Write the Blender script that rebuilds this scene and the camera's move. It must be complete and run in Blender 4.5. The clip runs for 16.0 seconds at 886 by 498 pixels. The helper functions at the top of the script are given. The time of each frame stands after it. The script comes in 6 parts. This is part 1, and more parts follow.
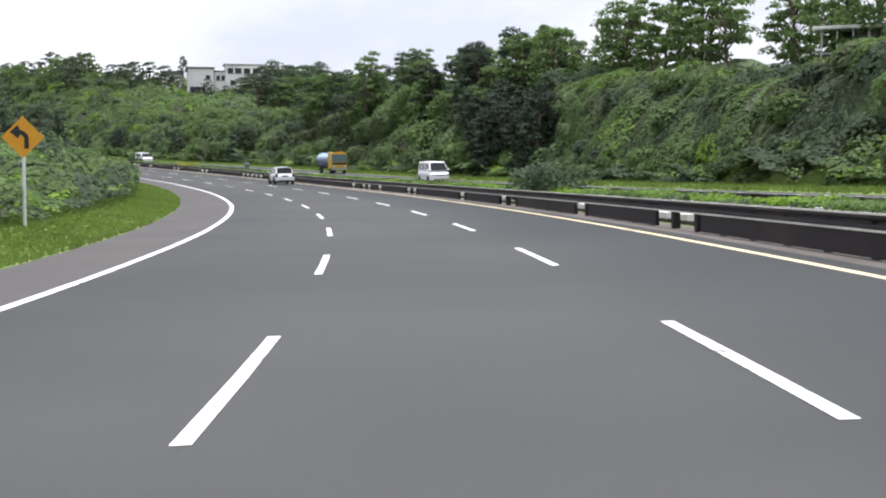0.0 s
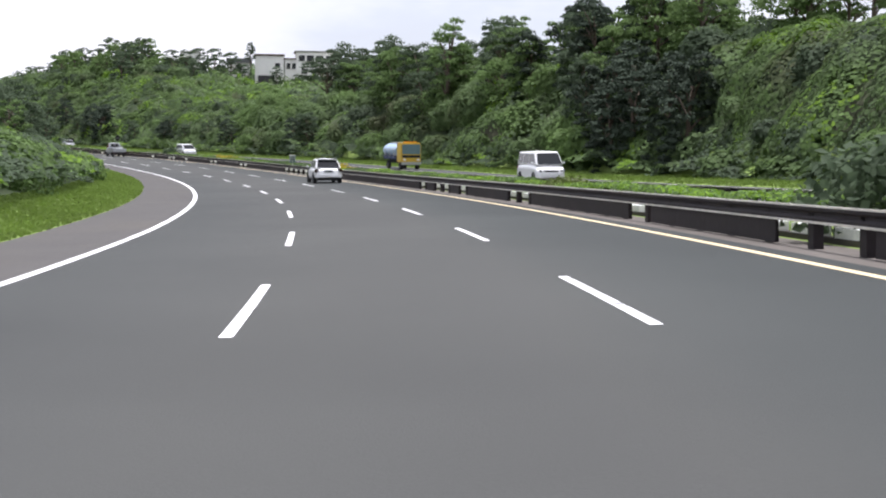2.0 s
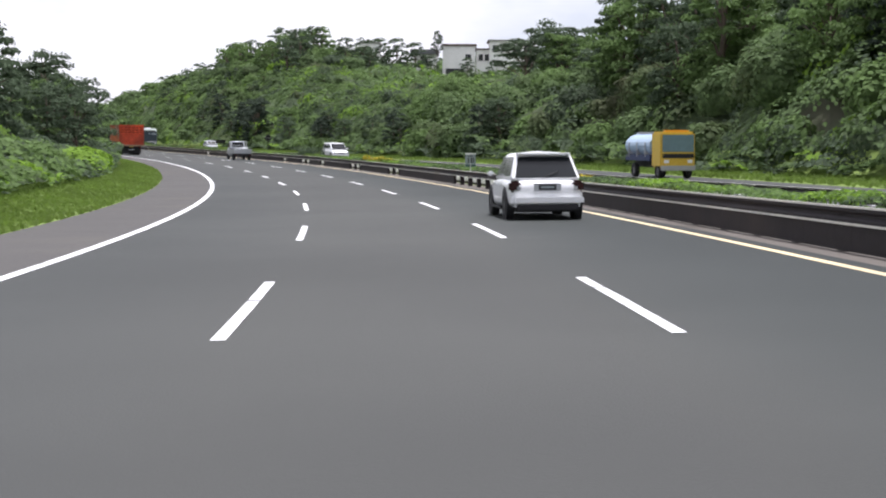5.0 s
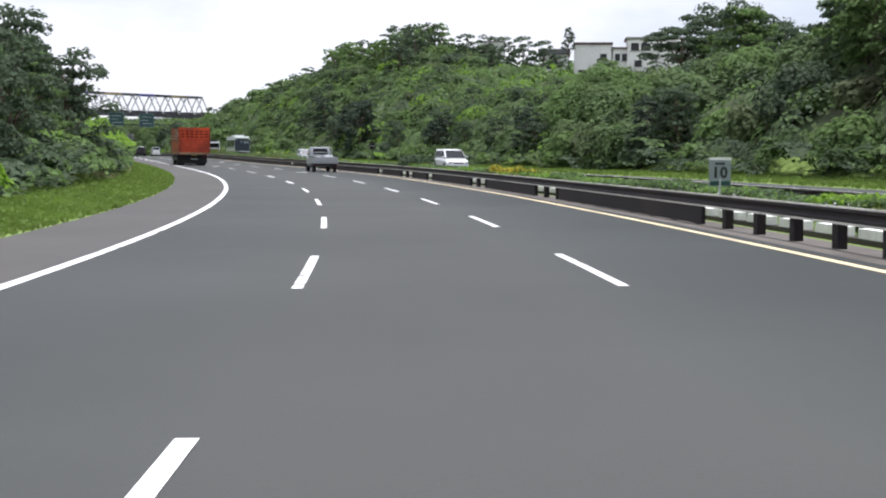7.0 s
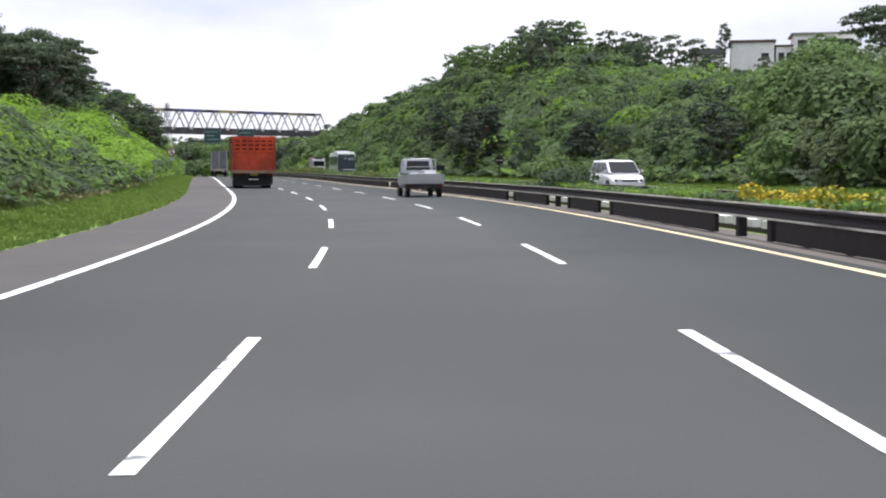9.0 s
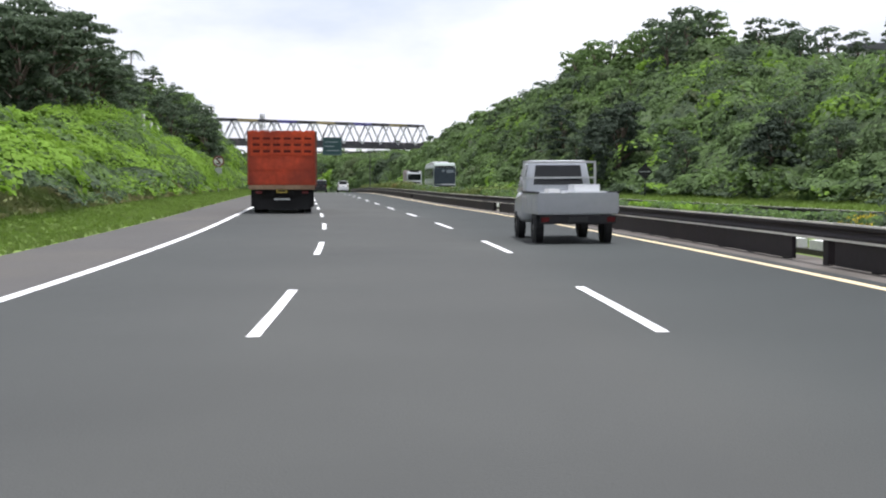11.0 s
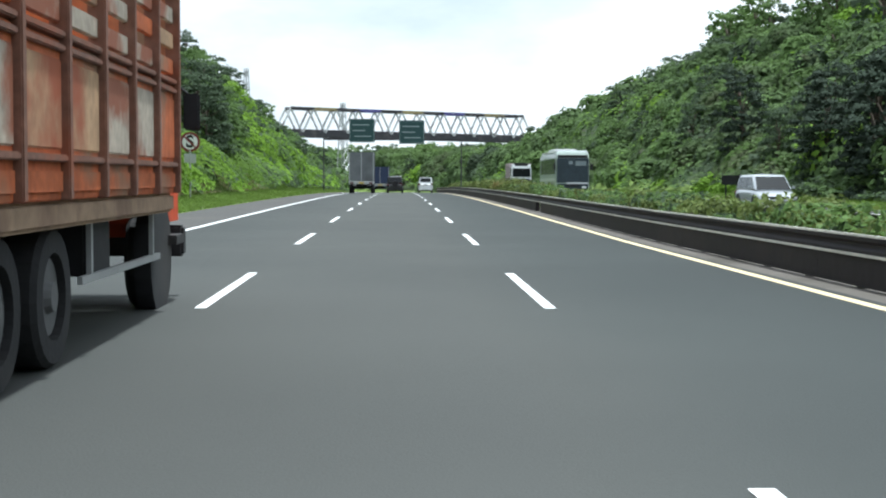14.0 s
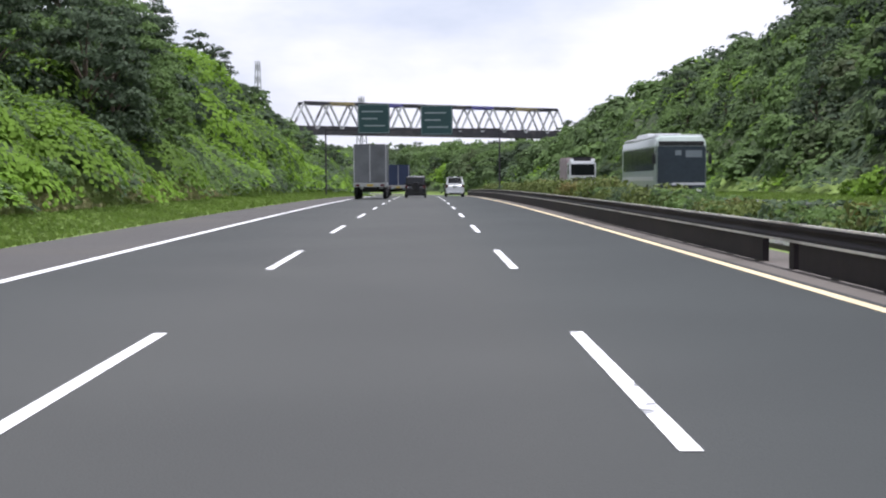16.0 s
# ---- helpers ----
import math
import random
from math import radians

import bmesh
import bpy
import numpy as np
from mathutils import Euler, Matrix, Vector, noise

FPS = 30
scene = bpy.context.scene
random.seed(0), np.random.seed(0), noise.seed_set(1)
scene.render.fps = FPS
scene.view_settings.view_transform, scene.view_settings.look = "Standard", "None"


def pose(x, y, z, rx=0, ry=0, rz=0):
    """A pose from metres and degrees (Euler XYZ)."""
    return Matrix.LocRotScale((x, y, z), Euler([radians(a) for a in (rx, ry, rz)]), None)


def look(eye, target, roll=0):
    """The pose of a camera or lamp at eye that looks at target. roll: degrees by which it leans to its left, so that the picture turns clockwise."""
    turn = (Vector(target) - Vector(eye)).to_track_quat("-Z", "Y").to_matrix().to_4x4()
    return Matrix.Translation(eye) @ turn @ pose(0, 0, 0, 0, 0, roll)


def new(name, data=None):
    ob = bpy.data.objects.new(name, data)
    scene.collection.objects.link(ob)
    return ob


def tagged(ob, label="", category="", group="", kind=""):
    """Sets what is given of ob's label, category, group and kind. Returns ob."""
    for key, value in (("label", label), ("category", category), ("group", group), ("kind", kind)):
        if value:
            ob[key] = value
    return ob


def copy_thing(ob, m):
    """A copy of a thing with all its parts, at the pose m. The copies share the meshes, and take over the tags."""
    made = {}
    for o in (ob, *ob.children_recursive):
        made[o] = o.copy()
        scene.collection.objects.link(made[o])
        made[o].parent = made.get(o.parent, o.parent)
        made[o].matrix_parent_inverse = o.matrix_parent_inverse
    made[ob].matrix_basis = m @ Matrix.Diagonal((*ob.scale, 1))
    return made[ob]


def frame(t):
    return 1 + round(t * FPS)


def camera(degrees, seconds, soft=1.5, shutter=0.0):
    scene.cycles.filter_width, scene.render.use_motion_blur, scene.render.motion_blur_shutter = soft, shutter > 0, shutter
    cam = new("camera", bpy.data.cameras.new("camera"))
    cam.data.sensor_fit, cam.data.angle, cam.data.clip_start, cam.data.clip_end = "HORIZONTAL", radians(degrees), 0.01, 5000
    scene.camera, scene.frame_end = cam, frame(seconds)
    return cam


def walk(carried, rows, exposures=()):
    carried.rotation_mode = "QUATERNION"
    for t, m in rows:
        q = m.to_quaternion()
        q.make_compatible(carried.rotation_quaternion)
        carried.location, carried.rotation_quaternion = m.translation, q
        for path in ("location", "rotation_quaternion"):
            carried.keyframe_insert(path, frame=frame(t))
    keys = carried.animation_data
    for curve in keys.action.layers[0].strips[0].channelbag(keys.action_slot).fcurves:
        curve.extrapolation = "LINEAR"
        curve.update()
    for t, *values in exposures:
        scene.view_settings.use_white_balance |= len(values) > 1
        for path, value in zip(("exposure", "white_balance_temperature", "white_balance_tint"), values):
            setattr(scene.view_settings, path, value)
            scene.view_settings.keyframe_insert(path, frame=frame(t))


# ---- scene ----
cam = camera(36.65, 16.0, soft=2.1)
ROWS = [
    (0.0, -0.525, -6.265, 1.464, 85.919, -0.289, -1.021),
    (0.5, -0.568, 2.180, 1.265, 85.877, -0.300, -0.416),
    (1.0, -0.764, 11.039, 1.082, 85.831, -0.368, 0.440),
    (1.5, -1.069, 19.620, 0.925, 85.782, -0.261, 1.416),
    (2.0, -1.577, 28.720, 0.771, 85.797, -0.545, 2.514),
    (2.5, -2.221, 37.575, 0.635, 85.824, -0.576, 3.777),
    (3.0, -3.024, 45.846, 0.518, 85.910, -0.674, 5.211),
    (3.5, -4.133, 54.377, 0.406, 86.004, -0.688, 6.807),
    (4.0, -5.531, 63.474, 0.297, 86.007, -0.628, 8.249),
    (6.5, -15.233, 105.883, -0.014, 86.292, -0.360, 14.626),
    (7.0, -17.727, 114.360, -0.027, 86.502, -0.459, 15.965),
    (7.5, -20.242, 122.300, -0.021, 86.717, -0.415, 17.311),
    (8.0, -22.829, 130.347, 0.003, 86.932, -0.157, 18.776),
    (8.5, -25.727, 138.549, 0.045, 87.079, -0.132, 20.070),
    (9.0, -28.810, 147.004, 0.107, 87.269, 0.193, 21.446),
    (9.5, -31.818, 154.437, 0.176, 87.469, 0.038, 22.697),
    (10.0, -35.266, 162.523, 0.267, 87.675, 0.250, 23.874),
    (12.5, -53.788, 199.176, 0.824, 87.867, -0.817, 27.982),
    (13.0, -58.202, 207.098, 0.953, 87.812, -0.787, 28.238),
    (13.5, -62.460, 214.590, 1.076, 87.762, -0.471, 28.961),
    (14.0, -66.386, 221.265, 1.187, 87.787, -0.114, 30.018),
    (14.5, -70.715, 228.487, 1.309, 87.887, 0.467, 30.924),
    (15.0, -74.838, 235.162, 1.425, 87.899, 0.390, 31.212),
    (15.5, -79.505, 242.759, 1.557, 87.838, 0.340, 31.032),
    (16.0, -83.694, 249.576, 1.677, 87.782, 0.392, 31.091),
]
walk(cam, [(t, pose(x, y, z, rx, ry, rz)) for t, x, y, z, rx, ry, rz in ROWS],
     [(0.0, 0.22, 6180, 17), (4.0, 0.17, 6250, 18), (8.0, 0.10, 6080, 14), (9.5, 0.14, 6200, 18), (12.0, 0.12, 6150, 12), (13.0, 0.12, 6100, 12), (13.5, 0.09, 5890, 0), (14.1, 0.26, 5850, 4), (14.6, 0.24, 5850, 11), (15.2, 0.08, 6160, 13), (16.0, 0.03, 6040, 18)])

# ---- light and sky ----
world = bpy.data.worlds.new("sky")
scene.world = world
world.use_nodes = True
wn, wl = world.node_tree.nodes, world.node_tree.links
SUN_EL, SUN_AZ = radians(82), radians(40)     # sun almost overhead, a little to the right
sky = wn.new("ShaderNodeTexSky")
sky.sky_type, sky.sun_disc, sky.sun_elevation, sky.sun_rotation = "NISHITA", False, SUN_EL, SUN_AZ
sky.air_density, sky.dust_density = 1.2, 4.0
sky_gain = wn.new("ShaderNodeVectorMath")
sky_gain.operation = "SCALE"
sky_gain.inputs["Scale"].default_value = 0.135
wl.new(sky.outputs["Color"], sky_gain.inputs[0])
tc = wn.new("ShaderNodeTexCoord")
squash = wn.new("ShaderNodeMapping")
squash.inputs["Scale"].default_value = (1.6, 1.6, 4.2)
wl.new(tc.outputs["Generated"], squash.inputs["Vector"])
cloud = wn.new("ShaderNodeTexNoise")
cloud.inputs["Scale"].default_value, cloud.inputs["Detail"].default_value, cloud.inputs["Roughness"].default_value = 1.7, 6, 0.55
wl.new(squash.outputs["Vector"], cloud.inputs["Vector"])
veil = wn.new("ShaderNodeValToRGB")
veil.color_ramp.elements[0].position, veil.color_ramp.elements[0].color = 0.34, (0.74, 0.74, 0.74, 1)
veil.color_ramp.elements[1].position, veil.color_ramp.elements[1].color = 0.58, (0.97, 0.97, 0.97, 1)
wl.new(cloud.outputs["Fac"], veil.inputs["Fac"])
shade = wn.new("ShaderNodeValToRGB")
shade.color_ramp.elements[0].position, shade.color_ramp.elements[0].color = 0.38, (0.86, 0.92, 1.0, 1)
shade.color_ramp.elements[1].position, shade.color_ramp.elements[1].color = 0.55, (1.08, 1.09, 1.11, 1)
wl.new(cloud.outputs["Fac"], shade.inputs["Fac"])
mixc = wn.new("ShaderNodeMix")
mixc.data_type = "RGBA"
wl.new(veil.outputs["Color"], mixc.inputs[0])
wl.new(sky_gain.outputs[0], mixc.inputs[6])
wl.new(shade.outputs["Color"], mixc.inputs[7])
wl.new(mixc.outputs[2], wn["Background"].inputs["Color"])
wn["Background"].inputs["Strength"].default_value = 0.95

sun = new("sun", bpy.data.lights.new("sun", "SUN"))
sun.data.energy, sun.data.angle, sun.data.color = 4.9, radians(2.5), (1.0, 0.985, 0.95)
# the sky's sun stands at azimuth SUN_AZ from +y towards +x
sun_way = Vector((math.sin(SUN_AZ) * math.cos(SUN_EL), math.cos(SUN_AZ) * math.cos(SUN_EL), math.sin(SUN_EL)))
sun.matrix_basis = look(sun_way * 100, (0, 0, 0))

# ---- materials ----
def material(name, color, rough=0.6, metal=0.0, scale=4.0, vary=0.15, fine=40.0, bump=0.1, spread=0.0, coat=0.0, translucent=0.0, dirt=None, dirt_at=(0.5, 0.7), spec=0.5):
    """Base colour with two scales of noise, an optional stain colour, random tint from piece to piece, and relief."""
    m = bpy.data.materials.new(name)
    m.use_nodes = True
    n, l = m.node_tree.nodes, m.node_tree.links
    b = n["Principled BSDF"]
    geo = n.new("ShaderNodeNewGeometry")
    big, small = n.new("ShaderNodeTexNoise"), n.new("ShaderNodeTexNoise")
    for tex, s, d in ((big, scale, 4), (small, fine, 3)):
        tex.inputs["Scale"].default_value, tex.inputs["Detail"].default_value = s, d
        l.new(geo.outputs["Position"], tex.inputs["Vector"])
    add = n.new("ShaderNodeMath")
    add.operation = "ADD"
    l.new(big.outputs["Fac"], add.inputs[0])
    l.new(small.outputs["Fac"], add.inputs[1])
    last = add.outputs[0]
    if spread:
        a1, a2 = n.new("ShaderNodeMath"), n.new("ShaderNodeMath")
        a1.operation, a2.operation = "MULTIPLY_ADD", "ADD"
        l.new(geo.outputs["Random Per Island"], a1.inputs[0])
        a1.inputs[1].default_value, a1.inputs[2].default_value = spread, -spread / 2
        l.new(last, a2.inputs[0])
        l.new(a1.outputs[0], a2.inputs[1])
        last = a2.outputs[0]
    rng = n.new("ShaderNodeMapRange")
    rng.inputs["From Min"].default_value, rng.inputs["From Max"].default_value = 0.6, 1.4
    rng.inputs["To Min"].default_value, rng.inputs["To Max"].default_value = 1 - vary, 1 + vary
    l.new(last, rng.inputs["Value"])
    hsv = n.new("ShaderNodeVectorMath")
    hsv.operation = "SCALE"
    hsv.inputs[0].default_value = color[:3]
    l.new(rng.outputs["Result"], hsv.inputs["Scale"])
    col = hsv.outputs[0]
    if dirt:
        st = n.new("ShaderNodeTexNoise")
        st.inputs["Scale"].default_value, st.inputs["Detail"].default_value = scale * 0.6, 6
        off = n.new("ShaderNodeVectorMath")
        off.inputs[1].default_value = (13.1, 7.7, 3.3)
        l.new(geo.outputs["Position"], off.inputs[0])
        l.new(off.outputs[0], st.inputs["Vector"])
        rp = n.new("ShaderNodeMapRange")
        rp.inputs["From Min"].default_value, rp.inputs["From Max"].default_value = dirt_at
        l.new(st.outputs["Fac"], rp.inputs["Value"])
        mx = n.new("ShaderNodeMix")
        mx.data_type = "RGBA"
        l.new(rp.outputs["Result"], mx.inputs[0])
        l.new(col, mx.inputs[6])
        mx.inputs[7].default_value = (*dirt, 1)
        col = mx.outputs[2]
    l.new(col, b.inputs["Base Color"])
    b.inputs["Roughness"].default_value, b.inputs["Metallic"].default_value = rough, metal
    b.inputs["Specular IOR Level"].default_value = spec
    b.inputs["Coat Weight"].default_value = coat
    if bump:
        bp = n.new("ShaderNodeBump")
        bp.inputs["Strength"].default_value, bp.inputs["Distance"].default_value = bump, 0.02
        l.new(small.outputs["Fac"], bp.inputs["Height"])
        l.new(bp.outputs["Normal"], b.inputs["Normal"])
    if translucent:
        tr, ms = n.new("ShaderNodeBsdfTranslucent"), n.new("ShaderNodeMixShader")
        l.new(col, tr.inputs["Color"])
        ms.inputs[0].default_value = translucent
        l.new(b.outputs[0], ms.inputs[1])
        l.new(tr.outputs[0], ms.inputs[2])
        l.new(ms.outputs[0], n["Material Output"].inputs["Surface"])
    return m


ASPHALT = material("asphalt", (0.0600, 0.0620, 0.0618), 0.85, scale=0.25, vary=0.12, fine=60, bump=0.25, dirt=(0.0500, 0.0518, 0.0518), dirt_at=(0.44, 0.68), spec=0.3)


def vignette_across(m, low, high, stops):
    """Lens vignetting put into the road colour: tone by the offset kept in the UV map; stops: place from 0 to 1, tone.
    """
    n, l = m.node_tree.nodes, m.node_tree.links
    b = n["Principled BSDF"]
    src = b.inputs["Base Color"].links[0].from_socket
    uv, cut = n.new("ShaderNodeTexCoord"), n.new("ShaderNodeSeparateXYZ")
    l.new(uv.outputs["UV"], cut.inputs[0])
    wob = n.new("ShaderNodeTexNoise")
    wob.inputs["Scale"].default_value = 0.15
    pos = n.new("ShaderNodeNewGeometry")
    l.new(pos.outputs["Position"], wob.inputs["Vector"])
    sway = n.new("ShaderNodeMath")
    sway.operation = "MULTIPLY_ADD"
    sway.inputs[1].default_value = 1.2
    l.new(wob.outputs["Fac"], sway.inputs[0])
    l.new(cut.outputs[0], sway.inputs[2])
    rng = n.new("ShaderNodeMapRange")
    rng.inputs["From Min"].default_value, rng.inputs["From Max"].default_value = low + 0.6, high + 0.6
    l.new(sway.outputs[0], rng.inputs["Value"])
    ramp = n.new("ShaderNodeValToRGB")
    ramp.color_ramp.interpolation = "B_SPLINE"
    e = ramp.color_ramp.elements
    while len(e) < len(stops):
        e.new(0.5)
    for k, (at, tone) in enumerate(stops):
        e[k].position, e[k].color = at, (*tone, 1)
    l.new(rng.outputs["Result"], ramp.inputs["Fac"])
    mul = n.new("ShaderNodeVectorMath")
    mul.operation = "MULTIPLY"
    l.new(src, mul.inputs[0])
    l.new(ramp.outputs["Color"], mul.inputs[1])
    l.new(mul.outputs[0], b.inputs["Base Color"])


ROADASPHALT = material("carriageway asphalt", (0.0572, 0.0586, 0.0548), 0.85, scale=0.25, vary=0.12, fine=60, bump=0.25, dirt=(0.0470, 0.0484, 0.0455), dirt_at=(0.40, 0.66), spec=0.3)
# from the median to the shoulder: vignetting painted in, fast lane darkest, middle lane brightest, slow lane dim
vignette_across(ROADASPHALT, -6.0, 6.0, [(0.0, (0.55, 0.61, 0.62)), (0.18, (0.59, 0.66, 0.67)), (0.32, (0.81, 0.86, 0.87)), (0.42, (1.04, 1.03, 1.02)), (0.50, (1.08, 1.06, 1.04)), (0.58, (1.04, 1.03, 1.02)), (0.70, (0.96, 0.97, 0.98)), (0.85, (0.84, 0.87, 0.89)), (1.0, (0.80, 0.83, 0.85))])
SHOULDER = material("shoulder asphalt", (0.075, 0.071, 0.068), 0.9, scale=0.4, vary=0.14, fine=50, bump=0.3, dirt=(0.092, 0.084, 0.074), dirt_at=(0.5, 0.75), spec=0.3)
GUTTER = material("dusty concrete", (0.105, 0.092, 0.080), 0.9, scale=0.7, vary=0.18, fine=25, bump=0.3, dirt=(0.065, 0.056, 0.046), dirt_at=(0.5, 0.7))
PAINT_W = material("white road paint", (0.74, 0.74, 0.73), 0.6, scale=4.0, vary=0.06, fine=30, bump=0.1, dirt=(0.16, 0.165, 0.17), dirt_at=(0.625, 0.665))
PAINT_Y = material("cream road paint", (0.72, 0.58, 0.34), 0.6, scale=0.6, vary=0.08, fine=25, bump=0.1, dirt=(0.42, 0.35, 0.24), dirt_at=(0.52, 0.75))
SOIL = material("hill soil", (0.050, 0.078, 0.026), 0.95, scale=0.25, vary=0.3, fine=3, bump=0.3, dirt=(0.055, 0.055, 0.03), dirt_at=(0.55, 0.7))
TURF = material("verge turf", (0.175, 0.255, 0.052), 0.95, scale=0.35, vary=0.18, fine=14, bump=0.5, dirt=(0.150, 0.215, 0.045), dirt_at=(0.45, 0.65))
DRYGRASS = material("dry grass blades", (0.34, 0.32, 0.16), 0.8, scale=0.3, vary=0.25, fine=3, bump=0, spread=0.5, translucent=0.25, dirt=(0.16, 0.21, 0.06), dirt_at=(0.48, 0.6))
GRASS = material("grass blades", (0.185, 0.270, 0.055), 0.7, scale=0.3, vary=0.22, fine=3, bump=0, spread=0.25, translucent=0.3)
VINE = material("vine leaves", (0.110, 0.166, 0.066), 0.75, scale=0.10, vary=0.45, fine=0.6, bump=0, spread=0.4, spec=0.2, translucent=0.42, dirt=(0.095, 0.100, 0.055), dirt_at=(0.54, 0.70))
LIME = material("bright creeper leaves", (0.180, 0.305, 0.038), 0.75, scale=0.12, vary=0.3, fine=0.8, bump=0, spread=0.35, spec=0.2, translucent=0.42, dirt=(0.11, 0.18, 0.04), dirt_at=(0.58, 0.72))
DARKLEAF = material("dark tree leaves", (0.076, 0.108, 0.062), 0.75, scale=0.15, vary=0.4, fine=1.0, bump=0, spread=0.4, spec=0.2, translucent=0.42)
# leaf colour darkened to carry the shadow inside the tree masses
SHADELEAF = material("dense leaves with shade in the colour", (0.046, 0.064, 0.044), 0.8, scale=0.15, vary=0.4, fine=1.0, bump=0, spread=0.4, spec=0.15, translucent=0.2)
MIDLEAF = material("green tree leaves", (0.120, 0.188, 0.062), 0.75, scale=0.12, vary=0.4, fine=1.0, bump=0, spread=0.4, spec=0.2, translucent=0.42)
YELLOWLEAF = material("yellow-flowered leaves", (0.42, 0.34, 0.03), 0.7, scale=0.4, vary=0.3, fine=2, bump=0, spread=0.6, spec=0.2, translucent=0.25, dirt=(0.16, 0.20, 0.03), dirt_at=(0.46, 0.56))
HEDGE = material("hedge leaves", (0.118, 0.150, 0.042), 0.7, scale=0.25, vary=0.4, fine=1.5, bump=0, spread=0.6, spec=0.2, translucent=0.28, dirt=(0.17, 0.10, 0.035), dirt_at=(0.58, 0.68))
BARK = material("grey-brown bark", (0.10, 0.075, 0.055), 0.9, scale=2, vary=0.3, fine=14, bump=0.6)
RAILPAINT = material("weathered dark brown rail paint", (0.016, 0.012, 0.014), 0.65, scale=0.5, vary=0.35, fine=6, bump=0.1, dirt=(0.032, 0.023, 0.022), dirt_at=(0.55, 0.72), spec=0.25)
RAILEDGE = material("worn bare steel edge", (0.60, 0.58, 0.52), 0.6, 0.0, scale=0.6, vary=0.25, fine=6, bump=0.1, dirt=(0.22, 0.20, 0.18), dirt_at=(0.56, 0.72))
CONCRETE = material("weathered concrete", (0.30, 0.29, 0.27), 0.9, scale=0.6, vary=0.18, fine=12, bump=0.3, dirt=(0.14, 0.135, 0.12), dirt_at=(0.5, 0.72))
ROCK = material("bare grey rock face", (0.15, 0.14, 0.125), 0.95, scale=0.5, vary=0.3, fine=5, bump=0.7, dirt=(0.07, 0.075, 0.05), dirt_at=(0.48, 0.65))
STEEL = material("galvanised steel", (0.45, 0.46, 0.46), 0.45, 0.6, scale=1, vary=0.12, fine=10, bump=0.1)
KERBWHITE = material("whitewashed kerb", (0.80, 0.80, 0.77), 0.8, scale=1, vary=0.15, fine=8, bump=0.1)
BRIDGESTEEL = material("aged bridge paint", (0.055, 0.052, 0.060), 0.6, 0.2, scale=0.5, vary=0.3, fine=4, bump=0.1, dirt=(0.11, 0.10, 0.10), dirt_at=(0.5, 0.7))
BRIDGEWEB = material("pale truss paint", (0.60, 0.60, 0.61), 0.6, 0.2, scale=0.5, vary=0.25, fine=4, bump=0.1, dirt=(0.16, 0.14, 0.14), dirt_at=(0.5, 0.7))
CHORDCREAM = material("faded cream chord paint", (0.36, 0.29, 0.14), 0.6, 0.1, scale=0.5, vary=0.3, fine=4, bump=0.1, dirt=(0.09, 0.08, 0.08), dirt_at=(0.5, 0.7))
CHORDBLUE = material("faded blue chord paint", (0.13, 0.12, 0.36), 0.6, 0.1, scale=0.5, vary=0.3, fine=4, bump=0.1, dirt=(0.07, 0.065, 0.09), dirt_at=(0.5, 0.7))
SLOTRED = material("slot red with recess shade in it", (0.120, 0.024, 0.018), 0.8, scale=2, vary=0.3, fine=10, bump=0.1, spec=0.2)
# grey of the reflected sky is put into this glass colour
BUSGLASS = material("coach glass with sky grey in its colour", (0.055, 0.070, 0.085), 0.12, scale=1, vary=0.2, fine=5, bump=0, spec=0.5)
# paler glass: the sky's reflection is painted into the base colour
WINDSCREEN = material("windscreen with sky reflection in its colour", (0.16, 0.24, 0.25), 0.12, scale=1, vary=0.1, fine=5, bump=0, spec=0.5)
SIGNGREEN = material("dark green sign sheet", (0.014, 0.060, 0.060), 0.4, scale=0.8, vary=0.1, fine=8, bump=0)
SIGNWHITE = material("white sign letters", (0.75, 0.76, 0.74), 0.5, scale=2, vary=0.06, fine=10, bump=0)
SIGNYELLOW = material("yellow sign sheet", (0.74, 0.33, 0.012), 0.45, scale=2, vary=0.1, fine=10, bump=0)
SIGNBLACK = material("black sign paint", (0.015, 0.015, 0.015), 0.5, scale=2, vary=0.1, fine=10, bump=0)
KMGREY = material("weathered pale plate", (0.22, 0.26, 0.27), 0.6, scale=2, vary=0.1, fine=10, bump=0)
SIGNRED = material("red sign border", (0.17, 0.02, 0.02), 0.5, scale=2, vary=0.1, fine=10, bump=0)
ORANGE = material("faded orange-red truck paint", (0.64, 0.092, 0.032), 0.55, scale=0.9, vary=0.28, fine=6, bump=0.08, dirt=(0.33, 0.055, 0.030), dirt_at=(0.46, 0.66), spec=0.2)
DIRTYRED = material("grimy red door paint", (0.47, 0.070, 0.032), 0.7, scale=1.2, vary=0.35, fine=6, bump=0.1, dirt=(0.24, 0.046, 0.028), dirt_at=(0.42, 0.66), spec=0.2)
RUSTRED = material("worn orange side paint", (0.47, 0.125, 0.045), 0.7, scale=1.5, vary=0.4, fine=8, bump=0.2, dirt=(0.26, 0.165, 0.105), dirt_at=(0.50, 0.64), spec=0.25)
TIMBER = material("bare weathered slat", (0.40, 0.34, 0.27), 0.8, scale=1.8, vary=0.4, fine=9, bump=0.2, dirt=(0.26, 0.085, 0.042), dirt_at=(0.50, 0.58))
PANELTAN = material("bare tan side panel", (0.40, 0.25, 0.14), 0.8, scale=1.6, vary=0.35, fine=9, bump=0.2, dirt=(0.32, 0.085, 0.035), dirt_at=(0.48, 0.62))
